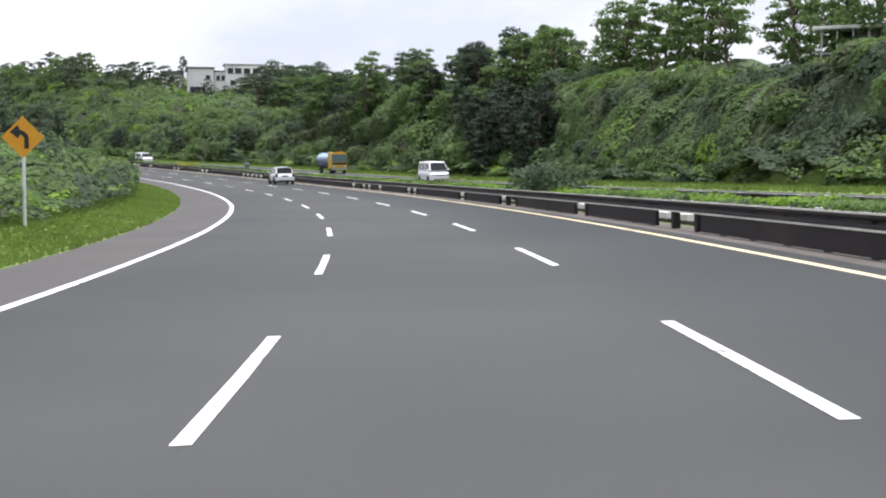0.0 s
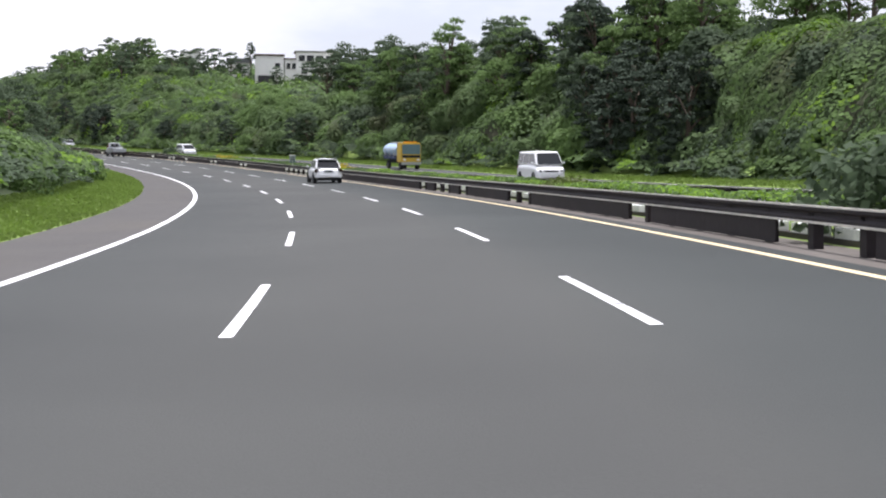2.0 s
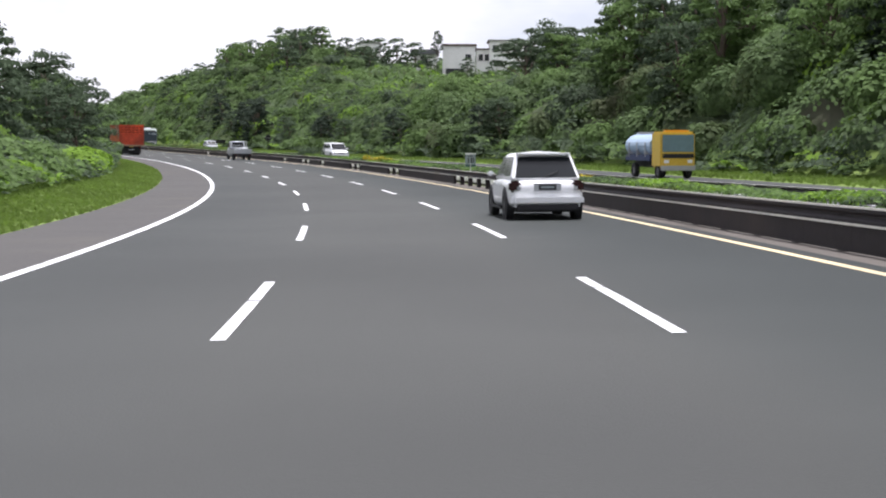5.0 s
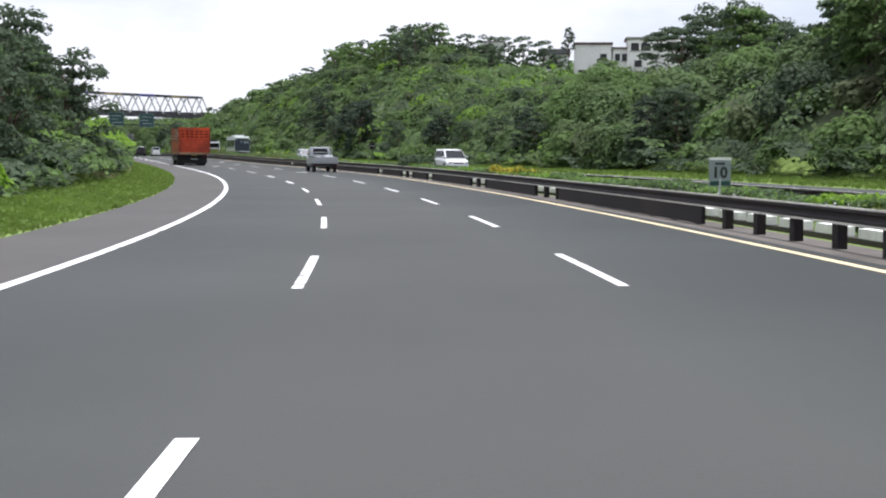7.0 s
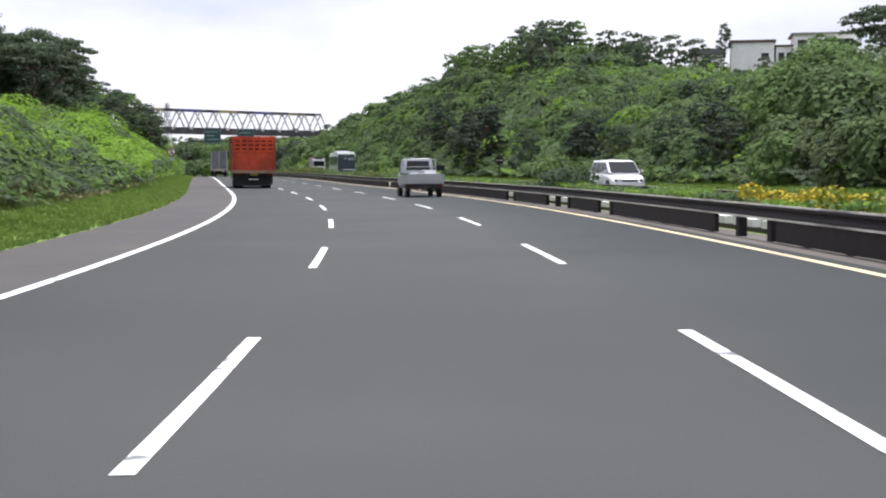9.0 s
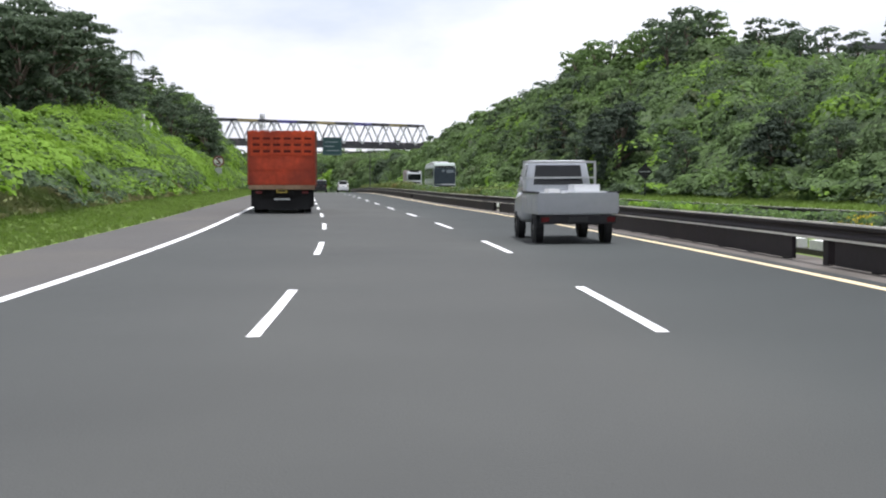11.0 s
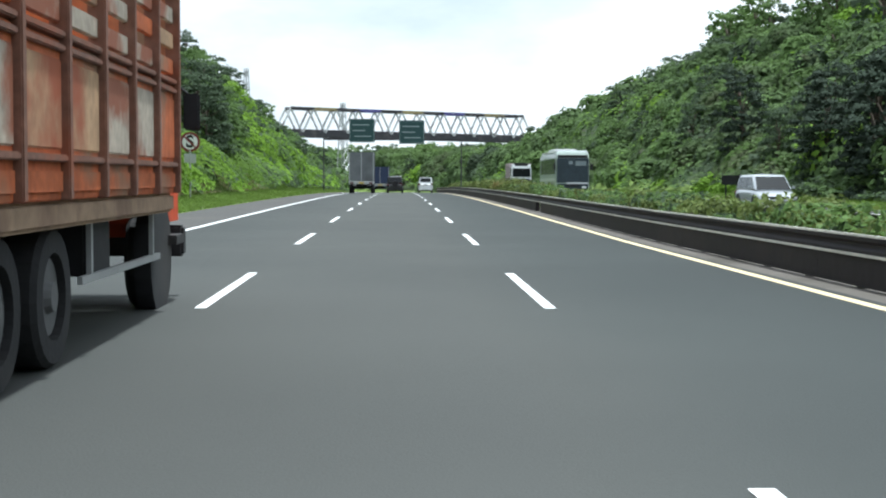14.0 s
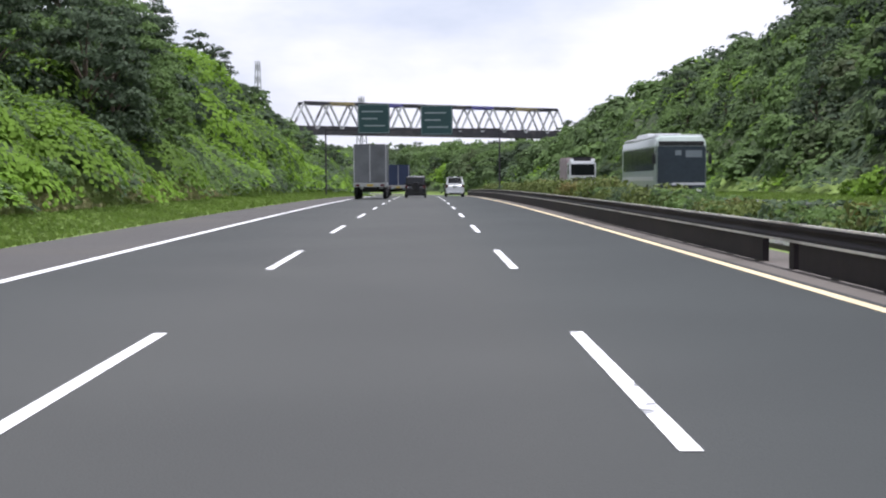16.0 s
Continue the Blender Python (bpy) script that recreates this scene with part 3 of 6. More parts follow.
def make_tree(seed, height, spread, leaf, mat, clumps=34, per=95, crown_low=0.35, flat=1.0, label="", category="tree", name="tree", bare=0.0):
    """A tapered trunk, bent limbs, and leaf clumps round the limb ends."""
    r = random.Random(seed)
    rng = np.random.default_rng(seed)
    thing = empty(name, Matrix(), label, category)
    bm = bmesh.new()
    lean = Vector((r.uniform(-0.08, 0.08), r.uniform(-0.08, 0.08), 0))
    trunk = [Vector((0, 0, -0.6)) + lean * 0] + [Vector((lean.x * k * height, lean.y * k * height, k * height * 0.85)) + Vector((r.uniform(-0.1, 0.1), r.uniform(-0.1, 0.1), 0)) * k for k in (0.15, 0.3, 0.5, 0.7, 0.9)]
    limb(bm, trunk, 0.032 * height, 0.008 * height, 8)
    ends = []
    for k in range(clumps):
        u = crown_low + (1 - crown_low) * (k + r.random()) / clumps
        base = trunk[-1] * min(1, u * 0.9) / 0.9
        ang = k * 2.4 + r.uniform(-0.5, 0.5)
        reach = spread * math.sqrt(max(0.05, 1 - ((u - crown_low - 0.32 * (1 - crown_low)) / (0.75 * (1 - crown_low))) ** 2)) * r.uniform(0.45, 1.0)
        tip = Vector((math.cos(ang) * reach, math.sin(ang) * reach, u * height + r.uniform(-0.05, 0.05) * height)) + lean * u * height
        if k % 3 == 0:
            mid = (base * 0.9 + tip) / 2 + Vector((0, 0, 0.04 * height))
            limb(bm, [base * 0.85, mid, tip], 0.011 * height, 0.003 * height, 5)
        ends.append((tip, r.uniform(0.55, 1.15)))
    part("trunk", bm, BARK, thing, smooth=True)
    place, out = [], []
    for tip, g in ends:
        rad = spread * 0.34 * g
        d = rng.normal(0, 1, (per, 3))
        d /= np.linalg.norm(d, axis=1)[:, None]
        d[:, 2] = np.where(d[:, 2] < -0.3, -d[:, 2] * 0.5, d[:, 2])
        q = np.array(tip) + d * rad * (0.55 + 0.5 * rng.random(per))[:, None] * np.array([1, 1, 0.62 * flat])
        place.append(q)
        out.append(d + np.array([0, 0, 0.5]))
    place, out = np.concatenate(place), np.concatenate(out)
    me = leaf_mesh("crown", place, out, np.full(len(place), leaf), [mat], rng=rng, flat=0.4)
    crown = new("crown", me)
    crown.parent = thing
    return thing


def make_bush(seed, size, leaf, mat, n=700, label="", name="bush", category="bush", tall=0.8):
    r = random.Random(seed)
    rng = np.random.default_rng(seed)
    thing = empty(name, Matrix(), label, category)
    bm = bmesh.new()
    for k in range(5):
        a = r.uniform(0, 6.28)
        limb(bm, [Vector((0, 0, -0.2)), Vector((math.cos(a), math.sin(a), 1)) * size * 0.25, Vector((math.cos(a) * 0.8, math.sin(a) * 0.8, 1.1 * tall)) * size * 0.5], 0.03 * size, 0.01 * size, 5)
    part("stem", bm, BARK, thing)
    place, out = [], []
    for k in range(9):
        c = np.array([r.uniform(-0.55, 0.55) * size, r.uniform(-0.55, 0.55) * size, r.uniform(0.2, 0.75) * size * tall])
        d = rng.normal(0, 1, (n // 9, 3))
        d /= np.linalg.norm(d, axis=1)[:, None]
        place.append(c + d * size * 0.34 * (0.6 + 0.5 * rng.random(n // 9))[:, None] * np.array([1, 1, 0.8 * tall]))
        out.append(d + np.array([0, 0, 0.4]))
    me = leaf_mesh("foliage", np.concatenate(place), np.concatenate(out), np.full(n // 9 * 9, leaf), [mat], rng=rng)
    fol = new("foliage", me)
    fol.parent = thing
    return thing


def cover(name, label, s0, s1, la, lb, density, size, mats, mix, seed, thick=0.5, lumpy=1.0, big=1.0, category="creepers", calm=0.22):
    """Creepers and scrub over a slope: leaves heaped in mounds on the ground."""
    rng = np.random.default_rng(seed)
    n = int(abs(s1 - s0) * abs(lb - la) * density)
    s, lat = s0 + (s1 - s0) * rng.random(n), la + (lb - la) * rng.random(n)
    # mounds at two scales: cells with a random centre, radius and height
    hsh = lambda i, j, k: np.modf(np.abs(np.sin(i * 127.1 + j * 311.7 + k * 74.7) * 43758.5453))[0]
    best, gx, gy, tone = np.zeros(n), np.zeros(n), np.zeros(n), np.zeros(n)
    for cell, tall, key in ((3.9 * big, 2.3, 0), (1.5 * big, 0.55, 10)):
        ci, cj = np.floor(s / cell), np.floor(lat / cell)
        top, tx, ty, tn = np.zeros(n), np.zeros(n), np.zeros(n), np.zeros(n)
        for di in (-1, 0, 1):
            for dj in (-1, 0, 1):
                i, j = ci + di, cj + dj
                cx, cy = (i + hsh(i, j, key + 1)) * cell, (j + hsh(i, j, key + 2)) * cell
                rad = cell * (0.42 + 0.42 * hsh(i, j, key + 3))
                d2 = ((s - cx) ** 2 + (lat - cy) ** 2) / rad ** 2
                hgt = np.sqrt(np.clip(1 - d2, 0, 1)) * (0.25 + 0.85 * hsh(i, j, key + 4) ** 2) * tall * lumpy
                up = hgt > top
                top = np.where(up, hgt, top)
                tx, ty = np.where(up, (s - cx) / rad, tx), np.where(up, (lat - cy) / rad, ty)
                tn = np.where(up, hsh(i, j, key + 5), tn)
        best += top
        w = np.minimum(1, top * 1.6) * (1.2 if key == 0 else 0.8)
        gx, gy = gx + tx * w, gy + ty * w
        tone += tn * (0.65 if key == 0 else 0.35)
    base = ground_arrays(s, lat)
    e = 0.6
    da, db = ground_arrays(s + e, lat) - base, ground_arrays(s, lat + e) - base
    nrm = np.cross(da, db)
    nrm *= np.sign(nrm[:, 2:3])
    nrm /= np.linalg.norm(nrm, axis=1)[:, None]
    ua, ub = da / np.linalg.norm(da, axis=1)[:, None], db / np.linalg.norm(db, axis=1)[:, None]
    out = nrm + (ua * gx[:, None] + ub * gy[:, None]) * 0.95
    out[:, 2] += 0.25
    place = base + nrm * (best + thick * 0.25 * rng.random(n))[:, None]
    # broad dark and bright patches
    tone = tone + 0.07 * rng.normal(0, 1, n) + 0.30 * np.sin(s * 0.33 / big + 2.0 * np.sin(lat * 0.29 + seed)) * np.sin(lat * 0.47 / big + 1.4 * np.sin(s * 0.19))
    which = np.searchsorted(np.array(mix), tone) if len(mats) > 1 else None
    ob = new(name, leaf_mesh(name, place, out, size * (0.65 + 0.7 * rng.random(n)), mats, which, rng, calm))
    return tagged(ob, label, category, kind="stuff")


def canopy(name, label, s0, s1, la, lb, gap, rad, leaf, mats, mix, seed, tall=(0.9, 1.4), calm=0.17, layers=1.6, category="woods", sink=0.15):
    """Overlapping lobed crowns of trees and draped bushes on a slope: a shell of leaves round a rough inner mass."""
    rng = np.random.default_rng(seed)
    ni, nj = max(1, int(abs(s1 - s0) / gap)), max(1, int(abs(lb - la) / gap))
    ci, cj = np.meshgrid(np.arange(ni), np.arange(nj), indexing="ij")
    n = ni * nj
    cs = s0 + (ci.ravel() + rng.random(n)) * (s1 - s0) / ni
    cl = la + (cj.ravel() + rng.random(n)) * (lb - la) / nj
    r = rad[0] + (rad[1] - rad[0]) * rng.random(n) ** 1.5
    hgt = r * (tall[0] + (tall[1] - tall[0]) * rng.random(n))
    base = ground_arrays(cs, cl) - np.array([0, 0, 1.0]) * (sink * hgt)[:, None]
    mid = base + np.array([0, 0, 1.0]) * (hgt * 0.4)[:, None]
    tone = rng.random(n) * 0.75 + 0.25 * (0.5 + 0.5 * np.sin(cs * 0.11 + seed) * np.sin(cl * 0.23 + cs * 0.05))
    kind = np.searchsorted(np.array(mix), tone)
    # leaves of all crowns at once
    count = np.maximum(40, (layers * 6.3 * r * hgt / (0.33 * leaf * leaf))).astype(int)
    who = np.repeat(np.arange(n), count)
    m = len(who)
    d = rng.normal(0, 1, (m, 3))
    d /= np.linalg.norm(d, axis=1)[:, None]
    d[:, 2] = np.where(d[:, 2] < -0.45, -d[:, 2], d[:, 2])
    a = np.interp(cs, ALONG, HEADING)
    to_road = np.stack([np.cos(a), np.sin(a), 0 * a], -1) * np.sign(cl)[:, None]
    seen = (d * to_road[who]).sum(1) + 0.6 * d[:, 2] > -0.25
    who, d = who[seen], d[seen]
    m = len(who)
    lobes = rng.normal(0, 1, (n, 12, 3))
    lobes[:, :, 2] = np.abs(lobes[:, :, 2]) * 0.8 - 0.2
    lobes /= np.linalg.norm(lobes, axis=2)[:, :, None]
    far2 = ((d[:, None, :] - lobes[who]) ** 2).sum(2)
    near = far2.argmin(1)
    bump = np.exp(-far2.min(1) * 4.5)
    own = lobes[who, near]
    shell = np.stack([r, r, hgt * 0.72], -1)
    place = mid[who] + d * shell[who] * (0.70 + 0.36 * bump + 0.07 * rng.normal(0, 1, m))[:, None]
    out = d * 0.7 + (d - own) * 1.1
    out[:, 2] += 0.30
    ob = new(name, leaf_mesh(name, place, out, leaf * (0.65 + 0.7 * rng.random(m)), mats, kind[who], rng, calm))
    tagged(ob, label, category, kind="stuff")
    # inner mass: one rough closed form in each crown
    az, el = np.arange(7) * 2 * math.pi / 7, np.array([-0.6, 0.0, 0.55, 1.05])
    ring = np.array([(math.cos(e) * math.cos(q), math.cos(e) * math.sin(q), math.sin(e)) for e in el for q in az] + [(0, 0, 1.0)])
    k = len(ring)
    v = (mid[:, None, :] + ring[None] * shell[:, None, :] * (0.62 + 0.10 * rng.random((n, k)))[:, :, None]).reshape(-1, 3)
    one = [(i * 7 + j, i * 7 + (j + 1) % 7, (i + 1) * 7 + (j + 1) % 7, (i + 1) * 7 + j) for i in range(3) for j in range(7)] + [(21 + j, 21 + (j + 1) % 7, 28) for j in range(7)]
    inner = link_mesh("inner_foliage", v, [tuple(q + c * k for q in f) for c in range(n) for f in one], mats, ob)
    inner.data.polygons.foreach_set("material_index", np.repeat(kind, len(one)).astype(np.int32))
    return ob


HILLMIX, CUTS = [DARKLEAF, VINE, MIDLEAF, LIME], (0.20, 0.50, 0.88)
BANKMIX = [DARKLEAF, MIDLEAF, LIME]
# cut slope beyond the opposite carriageway
cover("hillside_creepers", "dense dark green creepers hanging over the steep cut slope", -10, 125, -24.1, -34, 70, 0.30, HILLMIX, (0.30, 0.64, 0.96), 11, lumpy=0.55)
canopy("hillside_bushes", "hanging green bushes and creepers on the steep cut slope", 40, 128, -24.6, -30.5, 2.6, (0.9, 1.9), 0.30, HILLMIX, (0.28, 0.66, 0.95), 41, (0.9, 1.5), category="bushes", sink=0.45)
cover("cliff_top_grass", "bright green overgrown edge along the top of the cut slope", 52, 112, -30.3, -33.5, 60, 0.26, [MIDLEAF, LIME], (0.35,), 49, lumpy=0.45, category="grass")
cover("hillside_scrub", "mixed green scrub and creepers covering the hillside", 125, 300, -24.1, -48, 16, 0.36, HILLMIX, CUTS, 12, lumpy=1.0, big=1.25)
canopy("hillside_woods", "bushy green woods draped with creepers on the hillside", 122, 250, -25.4, -46, 3.9, (1.5, 3.1), 0.36, HILLMIX, CUTS, 42, sink=0.3, layers=1.35)
canopy("hillside_woods", "bushy green woods draped with creepers on the hillside", 250, 345, -24.8, -46, 3.0, (0.9, 2.0), 0.31, HILLMIX, (0.16, 0.52, 0.90), 43, sink=0.45)
cover("hillside_scrub", "mixed green scrub and creepers covering the hillside", 300, 470, -24.2, -66, 9, 0.50, HILLMIX, CUTS, 13, lumpy=1.0, big=1.15)
canopy("hillside_woods", "rounded green crowns of woods on the far hillside", 345, 470, -42, -68, 5.0, (2.0, 4.2), 0.62, HILLMIX, CUTS, 44, sink=0.25)
canopy("hillside_bushes", "low green bushes and creepers on the far slope", 345, 470, -25.5, -43, 3.6, (1.1, 2.6), 0.50, HILLMIX, (0.18, 0.52, 0.90), 47, sink=0.4, category="bushes")
cover("hillside_scrub", "distant green scrub on the hillside", 470, 800, -24.6, -70, 2.5, 1.0, HILLMIX, CUTS, 14, lumpy=1.8, big=1.8)
canopy("hillside_woods", "distant rounded green woods on the hillside", 470, 760, -27, -70, 8.0, (3.0, 6.0), 1.1, HILLMIX, CUTS, 45, sink=0.25)
cover("hilltop_scrub", "green scrub on the hilltop", 180, 470, -52, -140, 1.6, 1.1, HILLMIX, CUTS, 19, lumpy=1.2, big=1.8)
# bank beside the hard shoulder
cover("bank_scrub", "low green scrub on the roadside bank", 15, 195, 10.15, 18, 42, 0.28, BANKMIX, (0.38, 0.86), 15, lumpy=0.7)
cover("bank_scrub", "bright green scrub on the roadside bank", 195, 236, 10.15, 18, 60, 0.25, BANKMIX, (0.16, 0.44), 28, lumpy=0.9, calm=0.16)
cover("bank_creepers", "bright green creepers over the roadside cutting", 235, 345, 10.2, 22, 55, 0.24, BANKMIX, (0.12, 0.36), 16, lumpy=0.7, calm=0.14)
canopy("bank_bushes", "mounded bright green creepers over the roadside cutting", 236, 318, 11.0, 20.5, 1.75, (0.6, 1.5), 0.21, BANKMIX, (0.10, 0.38), 48, (0.6, 1.0), category="creepers", sink=0.3, calm=0.14)
cover("bank_creepers", "green creepers over the roadside cutting", 345, 480, 10.3, 32, 20, 0.42, BANKMIX, (0.20, 0.50), 17, lumpy=1.2, big=1.2)
canopy("bank_woods", "rounded green bushes in the roadside cutting", 345, 480, 13, 34, 4.4, (1.4, 3.0), 0.55, BANKMIX, (0.30, 0.85), 46, sink=0.3)
cover("bank_scrub", "distant green scrub beside the road", 480, 800, 10.8, 60, 2.2, 1.15, HILLMIX, CUTS, 18, lumpy=1.8, big=1.8)
cover("far_scrub", "far green scrub beyond the bridge", 800, 1500, 10.8, 110, 0.3, 3.2, HILLMIX, CUTS, 24, lumpy=3, big=3.5)
cover("far_scrub", "far green scrub beyond the bridge", 800, 1500, -24.6, -130, 0.3, 3.2, HILLMIX, CUTS, 25, lumpy=3, big=3.5)
cover("foot_scrub", "dark green scrub along the foot of the cut slope", 15, 320, -23.4, -26.4, 44, 0.32, HILLMIX, (0.45, 0.72, 0.93), 27, lumpy=0.7)


def turf_blades(name, label, s0, s1, la, lb, density, tall, seed, mat=GRASS, category="grass"):
    rng = np.random.default_rng(seed)
    n = int(abs(s1 - s0) * abs(lb - la) * density)
    s, lat = s0 + (s1 - s0) * rng.random(n), la + (lb - la) * rng.random(n)
    base = ground_arrays(s, lat)
    base[:, 2] += tall * 0.3
    out = rng.normal(0, 1, (n, 3)) * np.array([1, 1, 0.15])
    ob = new(name, leaf_mesh(name, base, out, tall * (0.7 + 0.6 * rng.random(n)), [mat], None, rng, 0.2))
    return tagged(ob, label, category, kind="stuff")


turf_blades("verge_grass", "mown bright green grass on the verge", 8, 330, 7.62, 10.9, 70, 0.17, 21)
turf_blades("verge_grass", "bright green grass on the verge", 330, 520, 7.62, 11.0, 25, 0.24, 22)
turf_blades("dry_grass", "pale dry grass along the foot of the bank", 175, 345, 10.1, 11.6, 34, 0.34, 26, DRYGRASS)
turf_blades("far_verge_grass", "green grass strip under the hillside", 20, 420, -21.7, -25.0, 30, 0.26, 23)

# planted strip between the rails: a low hedge
def hedge_row(name, label, s0, s1, lat, half, top, density, size, mats, mix, seed, wild=0.08):
    rng = np.random.default_rng(seed)
    n = int((s1 - s0) * (2 * half + 2 * top) * density)
    s = s0 + (s1 - s0) * rng.random(n)
    u = rng.random(n) * (2 * half + 2 * top)
    wave = 1 + wild * (np.sin(s * 0.9) + np.sin(s * 0.37 + 1) + np.sin(s * 2.3 + 2))
    across = np.where(u < top, half, np.where(u < top + 2 * half, half - (u - top), -half))
    high = np.where(u < top, u, np.where(u < top + 2 * half, top, 2 * top + 2 * half - u)) * wave
    base = ground_arrays(s, lat + across * (0.85 + 0.15 * wave), 0.05)
    base[:, 2] += high + 0.07 * rng.random(n)
    a = np.interp(s, ALONG, HEADING)
    side = np.where(u < top, 1.0, np.where(u < top + 2 * half, 0.0, -1.0))
    out = np.stack([-np.cos(a) * side, -np.sin(a) * side, np.where(side == 0, 1.0, 0.35)], -1)
    tone = np.modf(np.abs(np.sin(np.floor(s / 2.7) * 91.7) * 431.3))[0] * 0.6 + 0.4 * rng.random(n)
    ob = new(name, leaf_mesh(name, base, out, size * (0.7 + 0.6 * rng.random(n)), mats, np.searchsorted(np.array(mix), tone), rng, 0.4))
    return tagged(ob, label, "hedge", kind="stuff")


hedge_row("median_hedge", "low trimmed green hedge planted behind the guard rail", -5, 252, -8.6, 0.60, 0.50, 95, 0.14, BANKMIX, (0.25, 0.62), 31)
hedge_row("median_hedge", "loose green and yellow hedge planted behind the guard rail", 252, 470, -8.4, 0.80, 0.46, 90, 0.18, [DARKLEAF, MIDLEAF, HEDGE], (0.34, 0.70), 32, 0.3)

# tree and bush kinds, built once
KINDS = {
    "broad": make_tree(101, 9.0, 3.6, 0.42, MIDLEAF, 46, 82, 0.12, label="broad green tree on the hillside"),
    "dark": make_tree(102, 10.0, 3.8, 0.42, DARKLEAF, 46, 90, 0.05, label="dense dark green tree on the slope"),
    "tall": make_tree(103, 11.0, 2.6, 0.36, MIDLEAF, 40, 80, 0.22, label="tall slender green tree with open crown"),
    "umbrella": make_tree(104, 9.0, 4.2, 0.38, DARKLEAF, 34, 95, 0.62, 0.45, label="dark flat-topped tree with layered branches"),
    "open": make_tree(105, 8.0, 3.0, 0.36, MIDLEAF, 26, 60, 0.35, label="thin-crowned green tree with visible limbs"),
}
KINDS["shadowy"] = make_tree(106, 10.0, 3.2, 0.40, SHADELEAF, 48, 95, 0.03, label="dense tree draped with creepers, shade put into its leaf colour")
KINDS["far_broad"] = make_tree(111, 9.0, 3.6, 0.80, MIDLEAF, 34, 24, 0.12, label="broad green tree on the far hillside")
KINDS["far_dark"] = make_tree(112, 10.0, 3.8, 0.80, DARKLEAF, 34, 26, 0.05, label="dense dark green tree on the far slope")
BUSHES = {
    "hedge": make_bush(201, 1.5, 0.16, HEDGE, 900, "yellow-green shrub in the planted median", "shrub", "shrub"),
    "darkbush": make_bush(202, 2.2, 0.22, DARKLEAF, 1100, "rounded dark green shrub in the planted median", "shrub", "shrub"),
    "yellowbush": make_bush(204, 1.3, 0.15, YELLOWLEAF, 800, "low yellow-flowered shrub in the planted median", "shrub", "shrub", 0.6),
    "bankbush": make_bush(203, 2.6, 0.24, MIDLEAF, 1100, "leafy green bush on the roadside bank", "bush", "bush", 1.0),
}
USED = set()


def plant(kind, s, lat, size=1.0, turn=0.0, sink=0.0, group="", label=""):
    src = KINDS.get(kind) or BUSHES[kind]
    m = Matrix.Translation(ground_at(s, lat, -sink)) @ Matrix.Rotation(turn, 4, "Z") @ Matrix.Scale(size, 4)
    if kind in USED:
        ob = copy_thing(src, m)
        ob.matrix_basis = m
    else:
        USED.add(kind)
        ob = src
        ob.matrix_basis = m
    if group:
        ob["group"] = group
    if label:
        ob["label"] = label
    return ob


pick = random.Random(7)


def grove(kinds, n, s0, s1, l0, l1, size0, size1, group):
    for k in range(n):
        plant(pick.choice(kinds), s0 + (s1 - s0) * (k + pick.random()) / n, pick.uniform(l0, l1), pick.uniform(size0, size1), pick.uniform(0, 6.28), 0.7, group)


# right: trees above and on the cut slope
grove(["tall", "open", "open", "broad"], 17, 58, 118, -34.5, -39, 0.7, 1.0, "trees above the cut slope")
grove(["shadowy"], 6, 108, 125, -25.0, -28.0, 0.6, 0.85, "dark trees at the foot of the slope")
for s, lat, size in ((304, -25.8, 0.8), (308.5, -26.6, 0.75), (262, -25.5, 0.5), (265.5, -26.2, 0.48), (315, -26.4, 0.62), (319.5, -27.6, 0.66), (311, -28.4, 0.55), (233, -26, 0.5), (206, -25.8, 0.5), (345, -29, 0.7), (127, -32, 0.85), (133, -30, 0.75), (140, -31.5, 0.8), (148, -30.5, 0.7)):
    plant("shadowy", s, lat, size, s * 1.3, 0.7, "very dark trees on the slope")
grove(["dark", "broad", "broad"], 16, 116, 190, -26.5, -33, 0.55, 0.85, "dark trees on the slope")
grove(["broad", "broad", "umbrella", "dark"], 14, 120, 205, -33, -42, 0.6, 0.85, "dark trees on the slope")
grove(["broad", "dark", "broad", "umbrella"], 10, 196, 226, -40, -56, 0.6, 0.9, "trees on the hillside")
for s, lat, kind, size in ((283, -66.0, "umbrella", 1.25), (286, -71.0, "dark", 1.35), (280, -69.5, "broad", 1.1), (289, -77.0, "umbrella", 1.4), (285, -80.0, "dark", 1.3), (276, -74.0, "broad", 1.2)):
    plant(kind, s, lat, size, s * 0.7, 0.4, "tall trees beside the hilltop house")
grove(["broad", "dark"], 9, 235, 345, -30, -44, 0.3, 0.42, "small trees on the hillside")
grove(["dark"], 10, 190, 330, -25.2, -27.5, 0.36, 0.52, "dark trees at the foot of the slope")
grove(["far_broad", "far_dark"], 26, 352, 450, -44, -66, 0.65, 0.95, "trees on the hilltop")
grove(["far_broad", "far_dark"], 10, 400, 460, -66, -88, 0.55, 0.8, "trees on the hilltop")
grove(["far_dark", "far_broad"], 10, 345, 450, -28, -42, 0.35, 0.55, "small trees on the hillside")
grove(["far_broad", "far_dark"], 18, 455, 640, -34, -62, 0.55, 0.85, "trees on the far hillside")
grove(["far_broad", "far_dark"], 14, 640, 900, -30, -70, 0.6, 0.9, "trees on the far hillside")
grove(["far_broad", "far_dark"], 3, 356, 372, -80, -106, 0.2, 0.28, "trees below the hilltop house")
plant("tall", 166, -29.0, 1.0, 1.1, 0.3, "trees above the cut slope", "tall bright green tree with an open crown above the slope")
grove(["broad", "tall"], 5, 166, 196, -34, -40, 0.6, 0.8, "trees above the cut slope")
